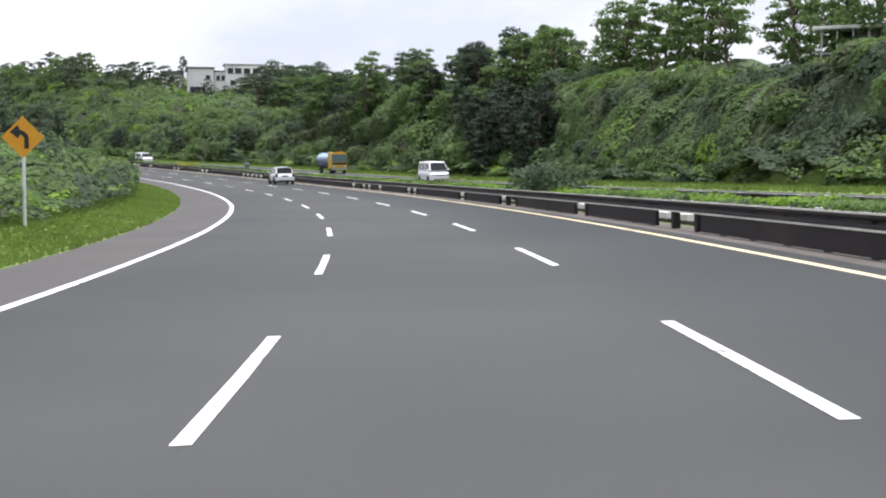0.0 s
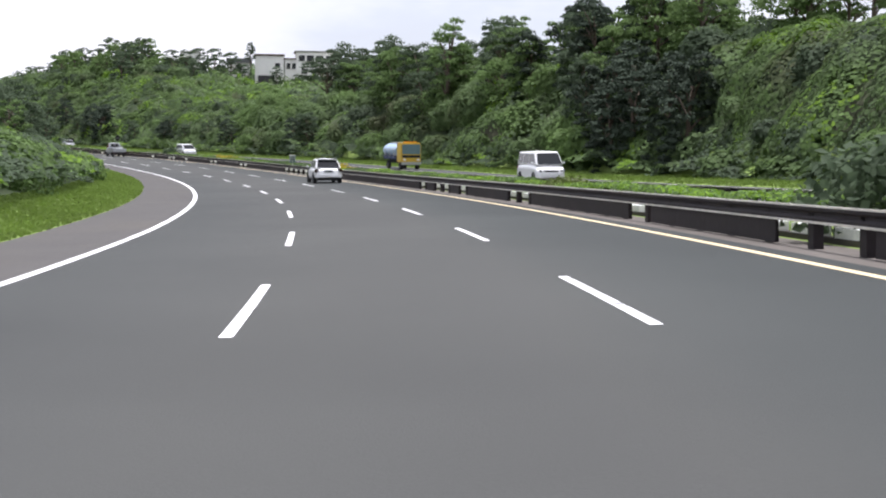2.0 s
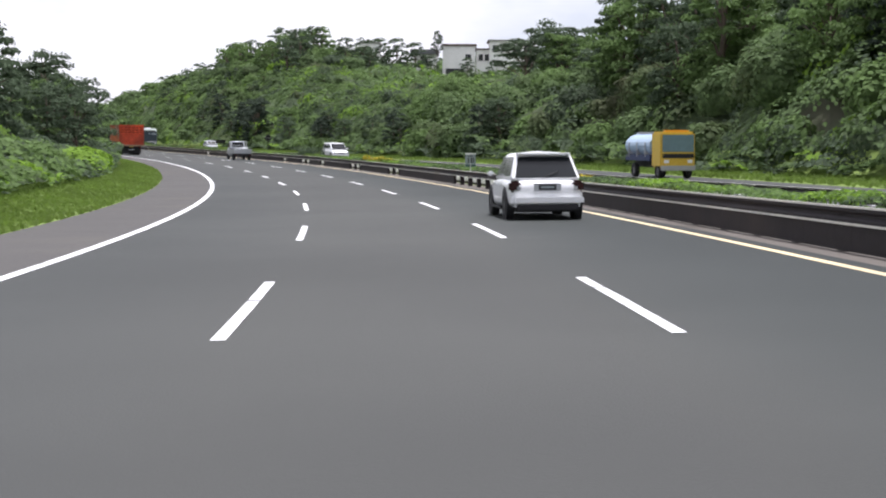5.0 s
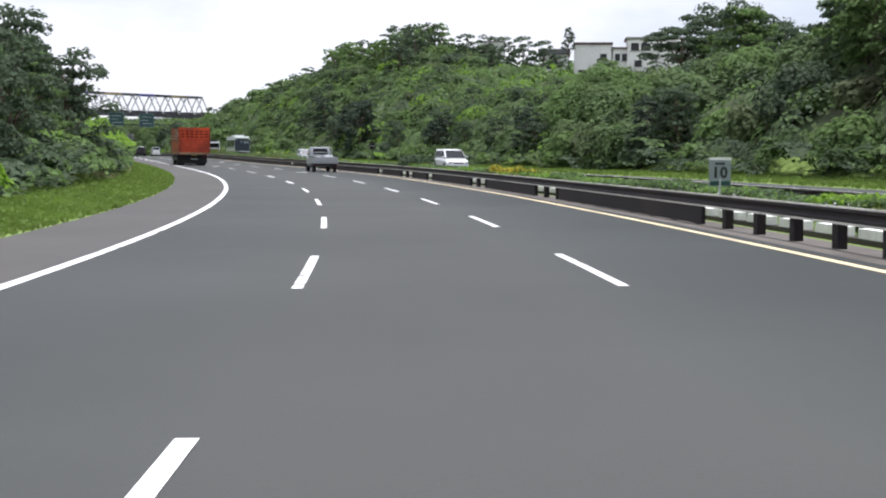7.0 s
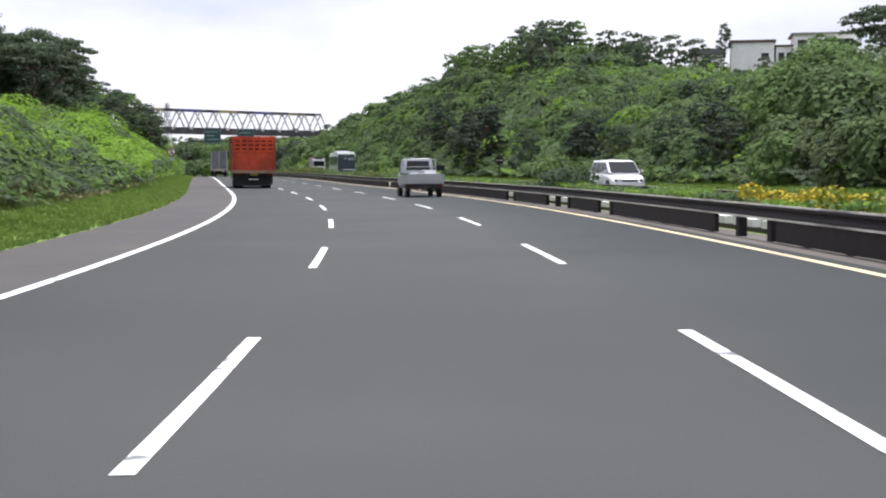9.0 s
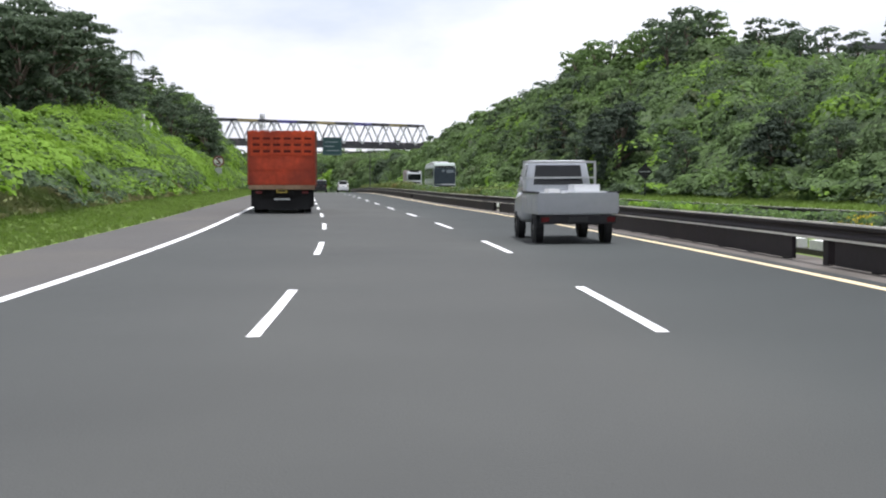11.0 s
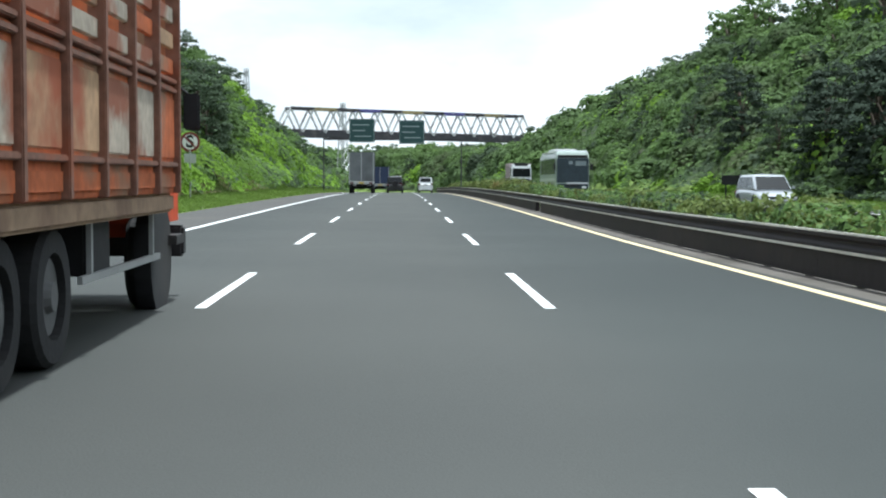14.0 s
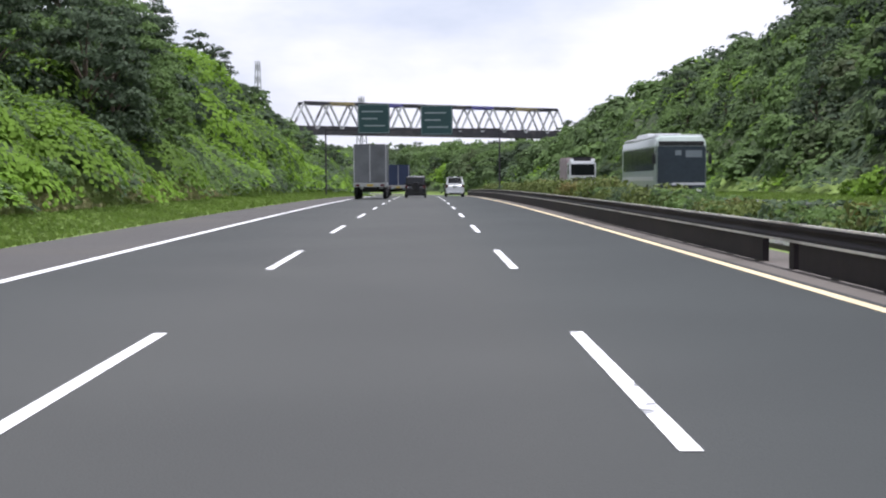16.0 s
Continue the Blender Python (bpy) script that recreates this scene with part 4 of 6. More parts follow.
# left: trees on the bank
grove(["dark", "dark", "broad"], 8, 158, 196, 11.6, 14.2, 0.42, 0.6, "dark trees beside the verge")
grove(["bankbush"], 12, 30, 130, 11.2, 14.5, 0.5, 1.0, "bushes on the bank")
grove(["dark", "broad"], 7, 36, 110, 16, 26, 0.35, 0.55, "trees on the bank")
grove(["broad", "dark", "open"], 8, 128, 185, 14.5, 22, 0.42, 0.62, "trees on the bank")
grove(["dark", "broad"], 7, 176, 197, 12.8, 16, 0.45, 0.68, "trees on the bank")
grove(["dark", "broad"], 5, 205, 240, 23, 32, 0.55, 0.75, "trees on the bank")
grove(["dark", "umbrella", "umbrella"], 14, 246, 300, 21, 32, 0.8, 1.05, "trees above the cutting")
grove(["umbrella", "dark", "dark"], 9, 300, 332, 20, 32, 0.7, 0.92, "trees above the cutting")
grove(["umbrella", "dark", "broad"], 18, 332, 420, 22, 36, 0.45, 0.66, "trees above the cutting")
grove(["far_dark", "umbrella"], 8, 400, 470, 20, 34, 0.45, 0.6, "trees above the cutting")
grove(["dark", "dark", "broad"], 16, 315, 347, 11.8, 19, 0.42, 0.64, "small trees in the cutting")
grove(["far_dark", "far_broad"], 9, 375, 480, 13, 20, 0.35, 0.55, "small trees in the cutting")
grove(["far_broad", "far_dark"], 12, 480, 640, 14, 36, 0.5, 0.8, "trees beside the far road")
grove(["far_broad", "far_dark"], 14, 660, 950, 12, 60, 0.6, 0.9, "trees beside the far road")
for s, lat, kind, size in ((286, 21.5, "umbrella", 1.02), (292, 22.5, "dark", 0.88), (280, 23.0, "umbrella", 1.04), (299, 22.5, "umbrella", 0.95), (275, 25.0, "dark", 0.9)):
    plant(kind, s, lat, size, s * 0.9, 0.3, "trees above the cutting")
# shrubs between the rails
plant("darkbush", 50, -8.3, 1.08, 0.3, 0.1, "shrubs in the median")
for k in range(44):
    plant("hedge" if k % 3 else "darkbush", 258 + k * 3.9 + pick.uniform(-1.2, 1.2), -8.3 + pick.uniform(-0.4, 0.4), pick.uniform(0.75, 1.4) * (1 if k % 3 else 0.5), pick.uniform(0, 6), 0.1, "shrubs in the median")
plant("darkbush", 205.5, -8.6, 0.85, 0.9, 0.1, "shrubs in the median")
plant("hedge", 77, -8.6, 0.9, 0.4, 0.1, "shrubs in the median")
for s in (118, 140, 236, 246, 218):
    plant("hedge", s, -8.4, pick.uniform(0.45, 0.75), pick.uniform(0, 6), 0.1, "shrubs in the median")
for s in (174.5, 176.5, 178.3, 180.2, 182, 132, 136.5, 206, 209):
    plant("yellowbush", s, -8.9, pick.uniform(0.7, 1.0), pick.uniform(0, 6), -0.25, "yellow shrubs in the median")


def rock_patch(s0, s1, l0, l1, out, seed):
    """A bare rock face standing out of the creepers."""
    rng = np.random.default_rng(seed)
    ns, nl2 = 12, 12
    S, Lt = np.meshgrid(np.linspace(s0, s1, ns), np.linspace(l0, l1, nl2), indexing="ij")
    S2r = S + (Lt - l0) / (l1 - l0) * 0.8
    q = ground_arrays(S2r.ravel(), Lt.ravel())
    a = np.interp(S2r.ravel(), ALONG, HEADING)
    edge = np.minimum(np.minimum(np.arange(ns)[:, None], ns - 1 - np.arange(ns)[:, None]), np.minimum(np.arange(nl2)[None], nl2 - 1 - np.arange(nl2)[None])).ravel()
    push = np.where(edge == 0, -0.4, out) + rng.normal(0, 0.13, len(q))
    q = q - np.stack([np.cos(a), np.sin(a), -0.25 + 0 * a], -1) * push[:, None]
    f = [(i * nl2 + j, (i + 1) * nl2 + j, (i + 1) * nl2 + j + 1, i * nl2 + j + 1) for i in range(ns - 1) for j in range(nl2 - 1)]
    return tagged(link_mesh("rock_face", q, f, ROCK), "bare grey-brown rock face between the creepers", "rock", "rock faces")


rock_patch(70.8, 72.6, -27.4, -28.8, 0.85, 1)
rock_patch(56.4, 57.8, -25.4, -26.4, 0.8, 3)


# ---- two palms on the ridge above the cutting ----
def palm(m, tall, seed):
    rng = random.Random(seed)
    ob = empty("palm_tree", m, "slim palm with drooping fronds on the ridge", "palm tree", "palms on the ridge")
    top = Vector((0.3, 0.1, tall))
    stem = bmesh.new()
    limb(stem, [Vector((0, 0, -0.5)), Vector((0.1, 0, tall * 0.5)), top], 0.17, 0.10)
    part("trunk", stem, BARK, ob)
    for k in range(13):
        a = 2 * math.pi * k / 13 + rng.uniform(-0.2, 0.2)
        rise, reach = rng.uniform(-0.1, 0.9), rng.uniform(1.6, 2.3)
        spine = [top + Vector((math.cos(a) * reach * u, math.sin(a) * reach * u, rise * u - 1.5 * u * u)) for u in (0, 0.25, 0.5, 0.75, 1.0)]
        bm = bmesh.new()
        limb(bm, spine, 0.035, 0.012, 4)
        side = Vector((-math.sin(a), math.cos(a), 0))
        for i in range(14):
            u = 0.12 + 0.86 * i / 13
            q = top + Vector((math.cos(a) * reach * u, math.sin(a) * reach * u, rise * u - 1.5 * u * u))
            w = 0.70 * (1 - 0.6 * abs(u - 0.4))
            for sg in (-1, 1):
                tip = q + side * sg * w + Vector((math.cos(a) * 0.18, math.sin(a) * 0.18, -0.22))
                v = [bm.verts.new(c) for c in (q, q + Vector((math.cos(a), math.sin(a), 0)) * 0.24, tip)]
                bm.faces.new(v)
        part("frond", bm, DARKLEAF, ob)
    return ob


for s, lat, tall, seed in ((424, 36, 9.5, 5), (418, 32, 8.5, 6)):
    palm(Matrix.Translation(ground_at(s, lat)), tall, seed)
for s in (296.0, 301.3, 306.6):
    tagged(part("marker_post", boxes((-0.10, -0.10, -1.8, 0.10, 0.10, 0.30), bevel=0.02), KERBWHITE), "white boundary post on the crest of the bank", "post", "boundary posts").matrix_basis = Matrix.Translation(ground_at(s, 15.6, 1.5))

# ---- guard rails of the median ----
def rail_beam(name, s0, s1, lat, side, parent):
    """One length of W-shaped beam; side +1 faces our carriageway."""
    prof = [(0.0, 0.40), (0.055, 0.425), (0.055, 0.47), (0.005, 0.51), (0.005, 0.55), (0.055, 0.59), (0.055, 0.635), (0.0, 0.66)]
    s = np.linspace(s0, s1, 4)
    v, f, n = [], [], len(prof)
    for off in (0.0, -0.012):
        for q in s:
            for d, z in prof:
                v.append(road_at(q, lat(q) + side * (d + off), z))
    m = len(s) * n
    for layer in (0, m):
        for i in range(len(s) - 1):
            for j in range(n - 1):
                a = layer + i * n + j
                f.append((a, a + 1, a + n + 1, a + n))
    for i in range(len(s) - 1):
        for j in (0, n - 1):
            a = i * n + j
            f.append((a, a + n, a + n + m, a + m))
    return link_mesh(name, v, f, RAILPAINT, parent)


post_mesh = part("post", boxes((-0.09, -0.13, -0.3, 0.07, 0.13, 0.64), (-0.09, -0.09, 0.42, 0.11, 0.09, 0.63), bevel=0.008), RAILPAINT).data
bpy.data.objects.remove(bpy.data.objects["post"])


def guard_rail(name, lat, side, s0, s1, label, posts=True):
    thing = empty(name, Matrix(), label, "guard rail", "guard rails of the median")
    k = s0
    while k < s1:
        rail_beam("beam", k, min(k + 8.0, s1) - 0.01, lat, side, thing)
        strip("top_edge", k, min(k + 8, s1), lambda q: lat(q) + side * 0.060, lambda q: lat(q) + side * 0.022, 0.668, RAILEDGE, thing, thick=0.030)
        strip("lower_edge", k, min(k + 8, s1), lambda q: lat(q) + side * 0.075, lambda q: lat(q) + side * 0.04, 0.43, RAILEDGE, thing, thick=0.034)
        k += 8.0
    if posts:
        for q in np.arange(s0 + 0.5, s1, 2.0):
            p = new("post", post_mesh)
            p.parent = thing
            p.matrix_basis = on_road(q, lat(q) - side * 0.09)
    return thing


near_rail = guard_rail("guard_rail", rail_line, 1, -8, 424, "dark brown steel guard rail with pale worn edges along the median")
guard_rail("guard_rail", lambda q: q * 0 - 9.52, -1, -8, 424, "dark brown steel guard rail beyond the planted median")
kerb = empty("median_kerb", Matrix(), "whitewashed kerb stones on a shade-coloured footing behind the guard rail", "kerb")
for k in np.arange(-8, 424, 2.0):
    strip("kerb_stone", k + 0.35, k + 1.75, -7.06, -7.24, 0.245, KERBWHITE, kerb, thick=0.165)
    # footing colour is darkened to stand in for the far rail's shadow
    strip("footing", k, k + 2.0, -7.04, -7.26, 0.080, SHADESOIL, kerb, thick=0.4)
# dark lower boards between most of the posts
GAPS = [(21, 26.4), (34.3, 36.6), (46.5, 50.5), (58.5, 61), (72.5, 75.5), (84, 86.5), (88, 92), (94, 96.4), (125, 131), (133.5, 145), (160.5, 164), (174, 177.5), (187.5, 190), (193, 197.5), (203.5, 206), (229.5, 233), (242, 244.2), (286, 288)]
for k in np.arange(-8.0, 424.0, 2.0):
    if any(a < k + 1.0 < b for a, b in GAPS):
        continue
    s = np.array([k + 0.002, k + 1.998])
    v = np.concatenate([road_arrays(s, rail_line(s) + 0.035 - d, h) for d in (0, 0.03) for h in (0.02, 0.42)])
    link_mesh("board", v, [(0, 1, 3, 2), (4, 6, 7, 5), (2, 3, 7, 6), (0, 4, 5, 1), (0, 2, 6, 4), (1, 5, 7, 3)], RAILPAINT, near_rail)

# ---- steel truss footbridge far ahead ----
A, B = Vector((-297.2, 527.7, 19.3)), Vector((-253.5, 601.5, 19.3))
run_len = (B - A).length
turn = math.degrees(math.atan2(B.y - A.y, B.x - A.x))
bridge = empty("truss_bridge", pose(*A, 0, 0, turn), "long steel truss bridge across the motorway", "bridge")
HIGH, DEEP, BAYS = 7.7, 4.0, 12
bay = run_len / BAYS
for y in (0.0, DEEP):
    for k in range(BAYS - 1):
        part("top_chord", boxes(((k + 0.5) * bay, y - 0.35, HIGH - 0.75, (k + 1.5) * bay - 0.02, y + 0.35, HIGH)), (BRIDGESTEEL, CHORDCREAM, BRIDGESTEEL, CHORDBLUE)[k % 4], bridge, ("", "faded cream length", "", "faded blue length")[k % 4])
    part("bottom_chord", boxes((-2, y - 0.3, -0.9, run_len + 8, y + 0.3, 0.5)), BRIDGESTEEL, bridge)
    for k in range(BAYS):
        for a, b in (((k * bay, 0.2), (k * bay + bay / 2, HIGH - 0.4)), ((k * bay + bay / 2, HIGH - 0.4), ((k + 1) * bay, 0.2))):
            part("diagonal", rod(bmesh.new(), (a[0], y, a[1]), (b[0], y, b[1]), 0.30, n=6), BRIDGEWEB, bridge)
part("deck", boxes((-6, -0.2, -0.5, run_len + 12, DEEP + 0.2, -0.1)), BRIDGESTEEL, bridge)
for y in (-0.1, DEEP + 0.1):
    part("parapet", boxes((0, y - 0.05, 0.5, run_len, y + 0.05, 1.3)), BRIDGESTEEL, bridge)
for x in (4.0, run_len - 6):
    part("pier", boxes((x - 0.6, 0.3, -20, x + 0.6, DEEP - 0.3, -0.5)), CONCRETE, bridge)
for k in range(BAYS):
    part("cross_beam", boxes((k * bay + bay / 2 - 0.15, 0, HIGH - 0.6, k * bay + bay / 2 + 0.15, DEEP, HIGH - 0.2)), BRIDGESTEEL, bridge)

# ---- overhead direction signs on a gantry ----
def direction_sign(s, lat, low, w, h, group):
    ob = empty("direction_sign", on_road(s, lat, low), "dark green overhead direction sign with pale writing bars", "road sign", group)
    part("panel", boxes((-w / 2, -0.04, 0, w / 2, 0.04, h), bevel=0.02), SIGNGREEN, ob)
    part("border", boxes((-w / 2 + 0.06, -0.05, 0.06, w / 2 - 0.06, -0.045, 0.10), (-w / 2 + 0.06, -0.05, h - 0.10, w / 2 - 0.06, -0.045, h - 0.06),
                         (-w / 2 + 0.06, -0.05, 0.1, -w / 2 + 0.10, -0.045, h - 0.1), (w / 2 - 0.10, -0.05, 0.1, w / 2 - 0.06, -0.045, h - 0.1)), SIGNGREY, ob)
    for k, (x0, x1) in enumerate(((-0.38, 0.30), (-0.38, 0.12), (-0.30, 0.36))):
        z = h * (0.74 - 0.24 * k)
        part("writing_bar", boxes((x0 * w, -0.052, z - 0.06, x1 * w, -0.045, z + 0.06)), SIGNGREY, ob)
    for x in (-w * 0.3, w * 0.3):
        part("bracket", boxes((x - 0.05, 0.04, h * 0.2, x + 0.05, 0.22, h * 0.8)), STEEL, ob)
    return ob


GS = 392.0
direction_sign(GS, 4.1, 5.9, 2.95, 2.75, "overhead signs")
direction_sign(GS, -1.75, 5.75, 2.95, 2.75, "overhead signs")
gantry = empty("sign_gantry", on_road(GS + 0.35, 0), "slim dark steel gantry carrying the overhead signs", "gantry")
part("beam", boxes((-8.6, -0.09, 6.15, 7.6, 0.09, 6.35), bevel=0.02), BRIDGESTEEL, gantry)
for x in (-8.6, 7.6):
    part("column", rod(bmesh.new(), (x, 0, -0.3), (x, 0, 6.35), 0.08, 0.07), BRIDGESTEEL, gantry)

# ---- curve warning sign, kilometre plate, speed sign, small fittings ----
def post_of(parent, top, r=0.035, mat=STEEL):
    return part("post", rod(bmesh.new(), (0, 0, -0.5), (0, 0, top), r), mat, parent)


cs = empty("curve_warning_sign", Matrix.Translation(ground_at(30.5, 9.9)) @ Matrix.Rotation(HEADING[190], 4, "Z"), "yellow diamond warning sign with bent black arrow", "road sign")
post_of(cs, 2.6, 0.05, SIGNWHITE)
bm = bmesh.new()
prism(bm, [(0, -0.56), (0.56, 0), (0, 0.56), (-0.56, 0)], 1, -0.02, 0.0)
bmesh.ops.translate(bm, vec=(0, -0.05, 2.45), verts=bm.verts[:])
plate = part("plate", bm, SIGNYELLOW, cs)
bm = bmesh.new()
arc = [(0.16, -0.3)] + [(0.16 - 0.24 + 0.24 * math.cos(a), -0.05 + 0.24 * math.sin(a)) for a in np.linspace(0, 1.5, 7)] + [(-0.12, 0.33), (-0.34, 0.14), (-0.12, -0.03)] + [(0.16 - 0.24 + 0.12 * math.cos(a), -0.05 + 0.12 * math.sin(a)) for a in np.linspace(1.5, 0, 7)] + [(0.04, -0.3)]
prism(bm, arc, 1, -0.005, 0.0)
bmesh.ops.translate(bm, vec=(0, -0.072, 2.45), verts=bm.verts[:])
part("arrow", bm, SIGNBLACK, plate)


def text_part(name, body, size, mat, parent, m):
    cu = bpy.data.curves.new(name, "FONT")
    cu.body, cu.size, cu.align_x, cu.align_y, cu.extrude = body, size, "CENTER", "CENTER", 0.004
    cu.offset = 0.035 * size
    tmp = bpy.data.objects.new(name, cu)
    scene.collection.objects.link(tmp)
    dg = bpy.context.evaluated_depsgraph_get()
    me = bpy.data.meshes.new_from_object(tmp.evaluated_get(dg))
    bpy.data.objects.remove(tmp)
    me.materials.clear()
    me.materials.append(mat)
    ob = new(name, me)
    ob.parent, ob.matrix_basis = parent, m
    return ob


km = empty("kilometre_plate", on_road(148.1, -7.8), "pale grey kilometre plate with dark figures in the median", "road sign")
post_of(km, 0.9)
kp = part("plate", boxes((-0.27, -0.02, 0.72, 0.27, 0.02, 1.40), bevel=0.01), KMGREY, km)
part("top_band", boxes((-0.28, -0.025, 1.35, 0.28, -0.021, 1.42)), SIGNWHITE, kp)
part("lower_band", boxes((-0.25, -0.026, 0.74, 0.25, -0.021, 0.84)), SIGNGREEN, kp)
part("small_writing_bar", boxes((-0.12, -0.026, 1.24, 0.12, -0.021, 1.29)), SIGNBLACK, kp)
for digit, x in (("1", -0.11), ("0", 0.09)):
    text_part("figure", digit, 0.36, SIGNBLACK, kp, Matrix.Translation((x, -0.026, 1.04)) @ Matrix.Rotation(math.pi / 2, 4, "X"))

sp = empty("round_road_sign", on_road(298, 9.7, 0.2), "round white road sign with red border on a post", "road sign")
post_of(sp, 2.4, 0.045)
disc = part("disc", rod(bmesh.new(), (0, -0.03, 2.75), (0, 0.0, 2.75), 0.47, n=28), SIGNRED, sp)
part("face", rod(bmesh.new(), (0, -0.036, 2.75), (0, -0.03, 2.75), 0.36, n=28), SIGNWHITE, disc)
text_part("figure", "S", 0.80, SIGNBLACK, disc, Matrix.Translation((0, -0.04, 2.75)) @ Matrix.Rotation(math.pi / 2, 4, "X"))
part("slash", rod(bmesh.new(), (-0.26, -0.042, 3.0), (0.26, -0.042, 2.5), 0.035, n=6), SIGNRED, disc)
part("lower_plate", boxes((-0.28, -0.03, 1.75, 0.28, 0.0, 2.2), bevel=0.01), STEEL, sp)

# far masts
def mast(place, top, width, label):
    ob = empty("lattice_mast", Matrix.Translation(place), label, "mast")
    h = top - place[2]
    for x, y in ((-1, -1), (1, -1), (1, 1), (-1, 1)):
        part("leg", rod(bmesh.new(), (x * width, y * width, -5), (x * width * 0.3, y * width * 0.3, h), 0.16, n=6), STEEL, ob)
    n = 9
    bm = bmesh.new()
    for k in range(n):
        w0, w1 = width * (1 - 0.7 * k / n), width * (1 - 0.7 * (k + 1) / n)
        for (x0, y0), (x1, y1) in (((-1, -1), (1, -1)), ((1, -1), (1, 1)), ((1, 1), (-1, 1)), ((-1, 1), (-1, -1))):
            rod(bm, (x0 * w0, y0 * w0, h * k / n), (x1 * w1, y1 * w1, h * (k + 1) / n), 0.09, n=5)
    part("bracing", bm, STEEL, ob)
    return ob


mast((-297.4, 560.0, 6.0), 30.0, 1.6, "thin grey lattice mast behind the bridge")
mast((-343.2, 571.1, 10.0), 43.5, 1.5, "thin grey lattice mast above the wooded bank")

back = empty("diamond_sign", on_road(281.5, -22.6, 0.1, 8), "dark back of a diamond road sign on a post", "road sign")
post_of(back, 1.9, 0.045, CHASSIS)
bm = bmesh.new()
prism(bm, [(0, -0.62), (0.62, 0), (0, 0.62), (-0.62, 0)], 1, -0.02, 0.0)
bmesh.ops.translate(bm, vec=(0, 0.06, 2.0), verts=bm.verts[:])
part("plate", bm, CHASSIS, back)
part("stiffener", boxes((-0.42, 0.0, 1.96, 0.42, 0.035, 2.04)), STEEL, back)

board = empty("sign_board", on_road(320, -22.6), "long dark sign board on two posts below the hillside", "road sign")
part("panel", boxes((-1.6, -0.04, 1.0, 1.6, 0.04, 1.62), bevel=0.02), CHASSIS, board)
for x in (-1.3, 1.3):
    part("post", rod(bmesh.new(), (x, 0.06, -0.5), (x, 0.06, 1.6), 0.05), CHASSIS, board)

# ---- wheels and lorries ----
def each(name, dims, mat, parent, bevel=0.0, label=""):
    """One part for each box."""
    for d in dims:
        part(name, boxes(d, bevel=bevel), mat, parent, label)


def wheel(parent, x, y, r, w, side):
    """A wheel at (x, y): tyre with a rim under it; side +1 shows to the right."""
    bm = bmesh.new()
    prof = [(0.62 * r, -w / 2), (0.93 * r, -w / 2), (r, -w / 2 + 0.04), (r, w / 2 - 0.04), (0.93 * r, w / 2), (0.62 * r, w / 2)]
    n = 22
    rings = [[bm.verts.new((x + d, y + q * math.cos(2 * math.pi * k / n), r + q * math.sin(2 * math.pi * k / n))) for q, d in prof] for k in range(n)]
    for k in range(n):
        for j in range(len(prof)):
            bm.faces.new((rings[k][j], rings[(k + 1) % n][j], rings[(k + 1) % n][(j + 1) % len(prof)], rings[k][(j + 1) % len(prof)]))
    wh = part("wheel", bm, RUBBER, parent, smooth=False)
    bm = bmesh.new()
    o = side * (w / 2 - 0.05)
    rod(bm, (x + o - side * 0.1, y, r), (x + o, y, r), 0.61 * r, 0.56 * r, 18)
    rod(bm, (x + o, y, r), (x + o + side * 0.05, y, r), 0.24 * r, 0.2 * r, 12)
    part("rim", bm, RIM, wh)
    return wh


def disc(bm, x, y, z, r, side, thick):
    return rod(bm, (x, y, z), (x + side * thick, y, z), r, r, 20)


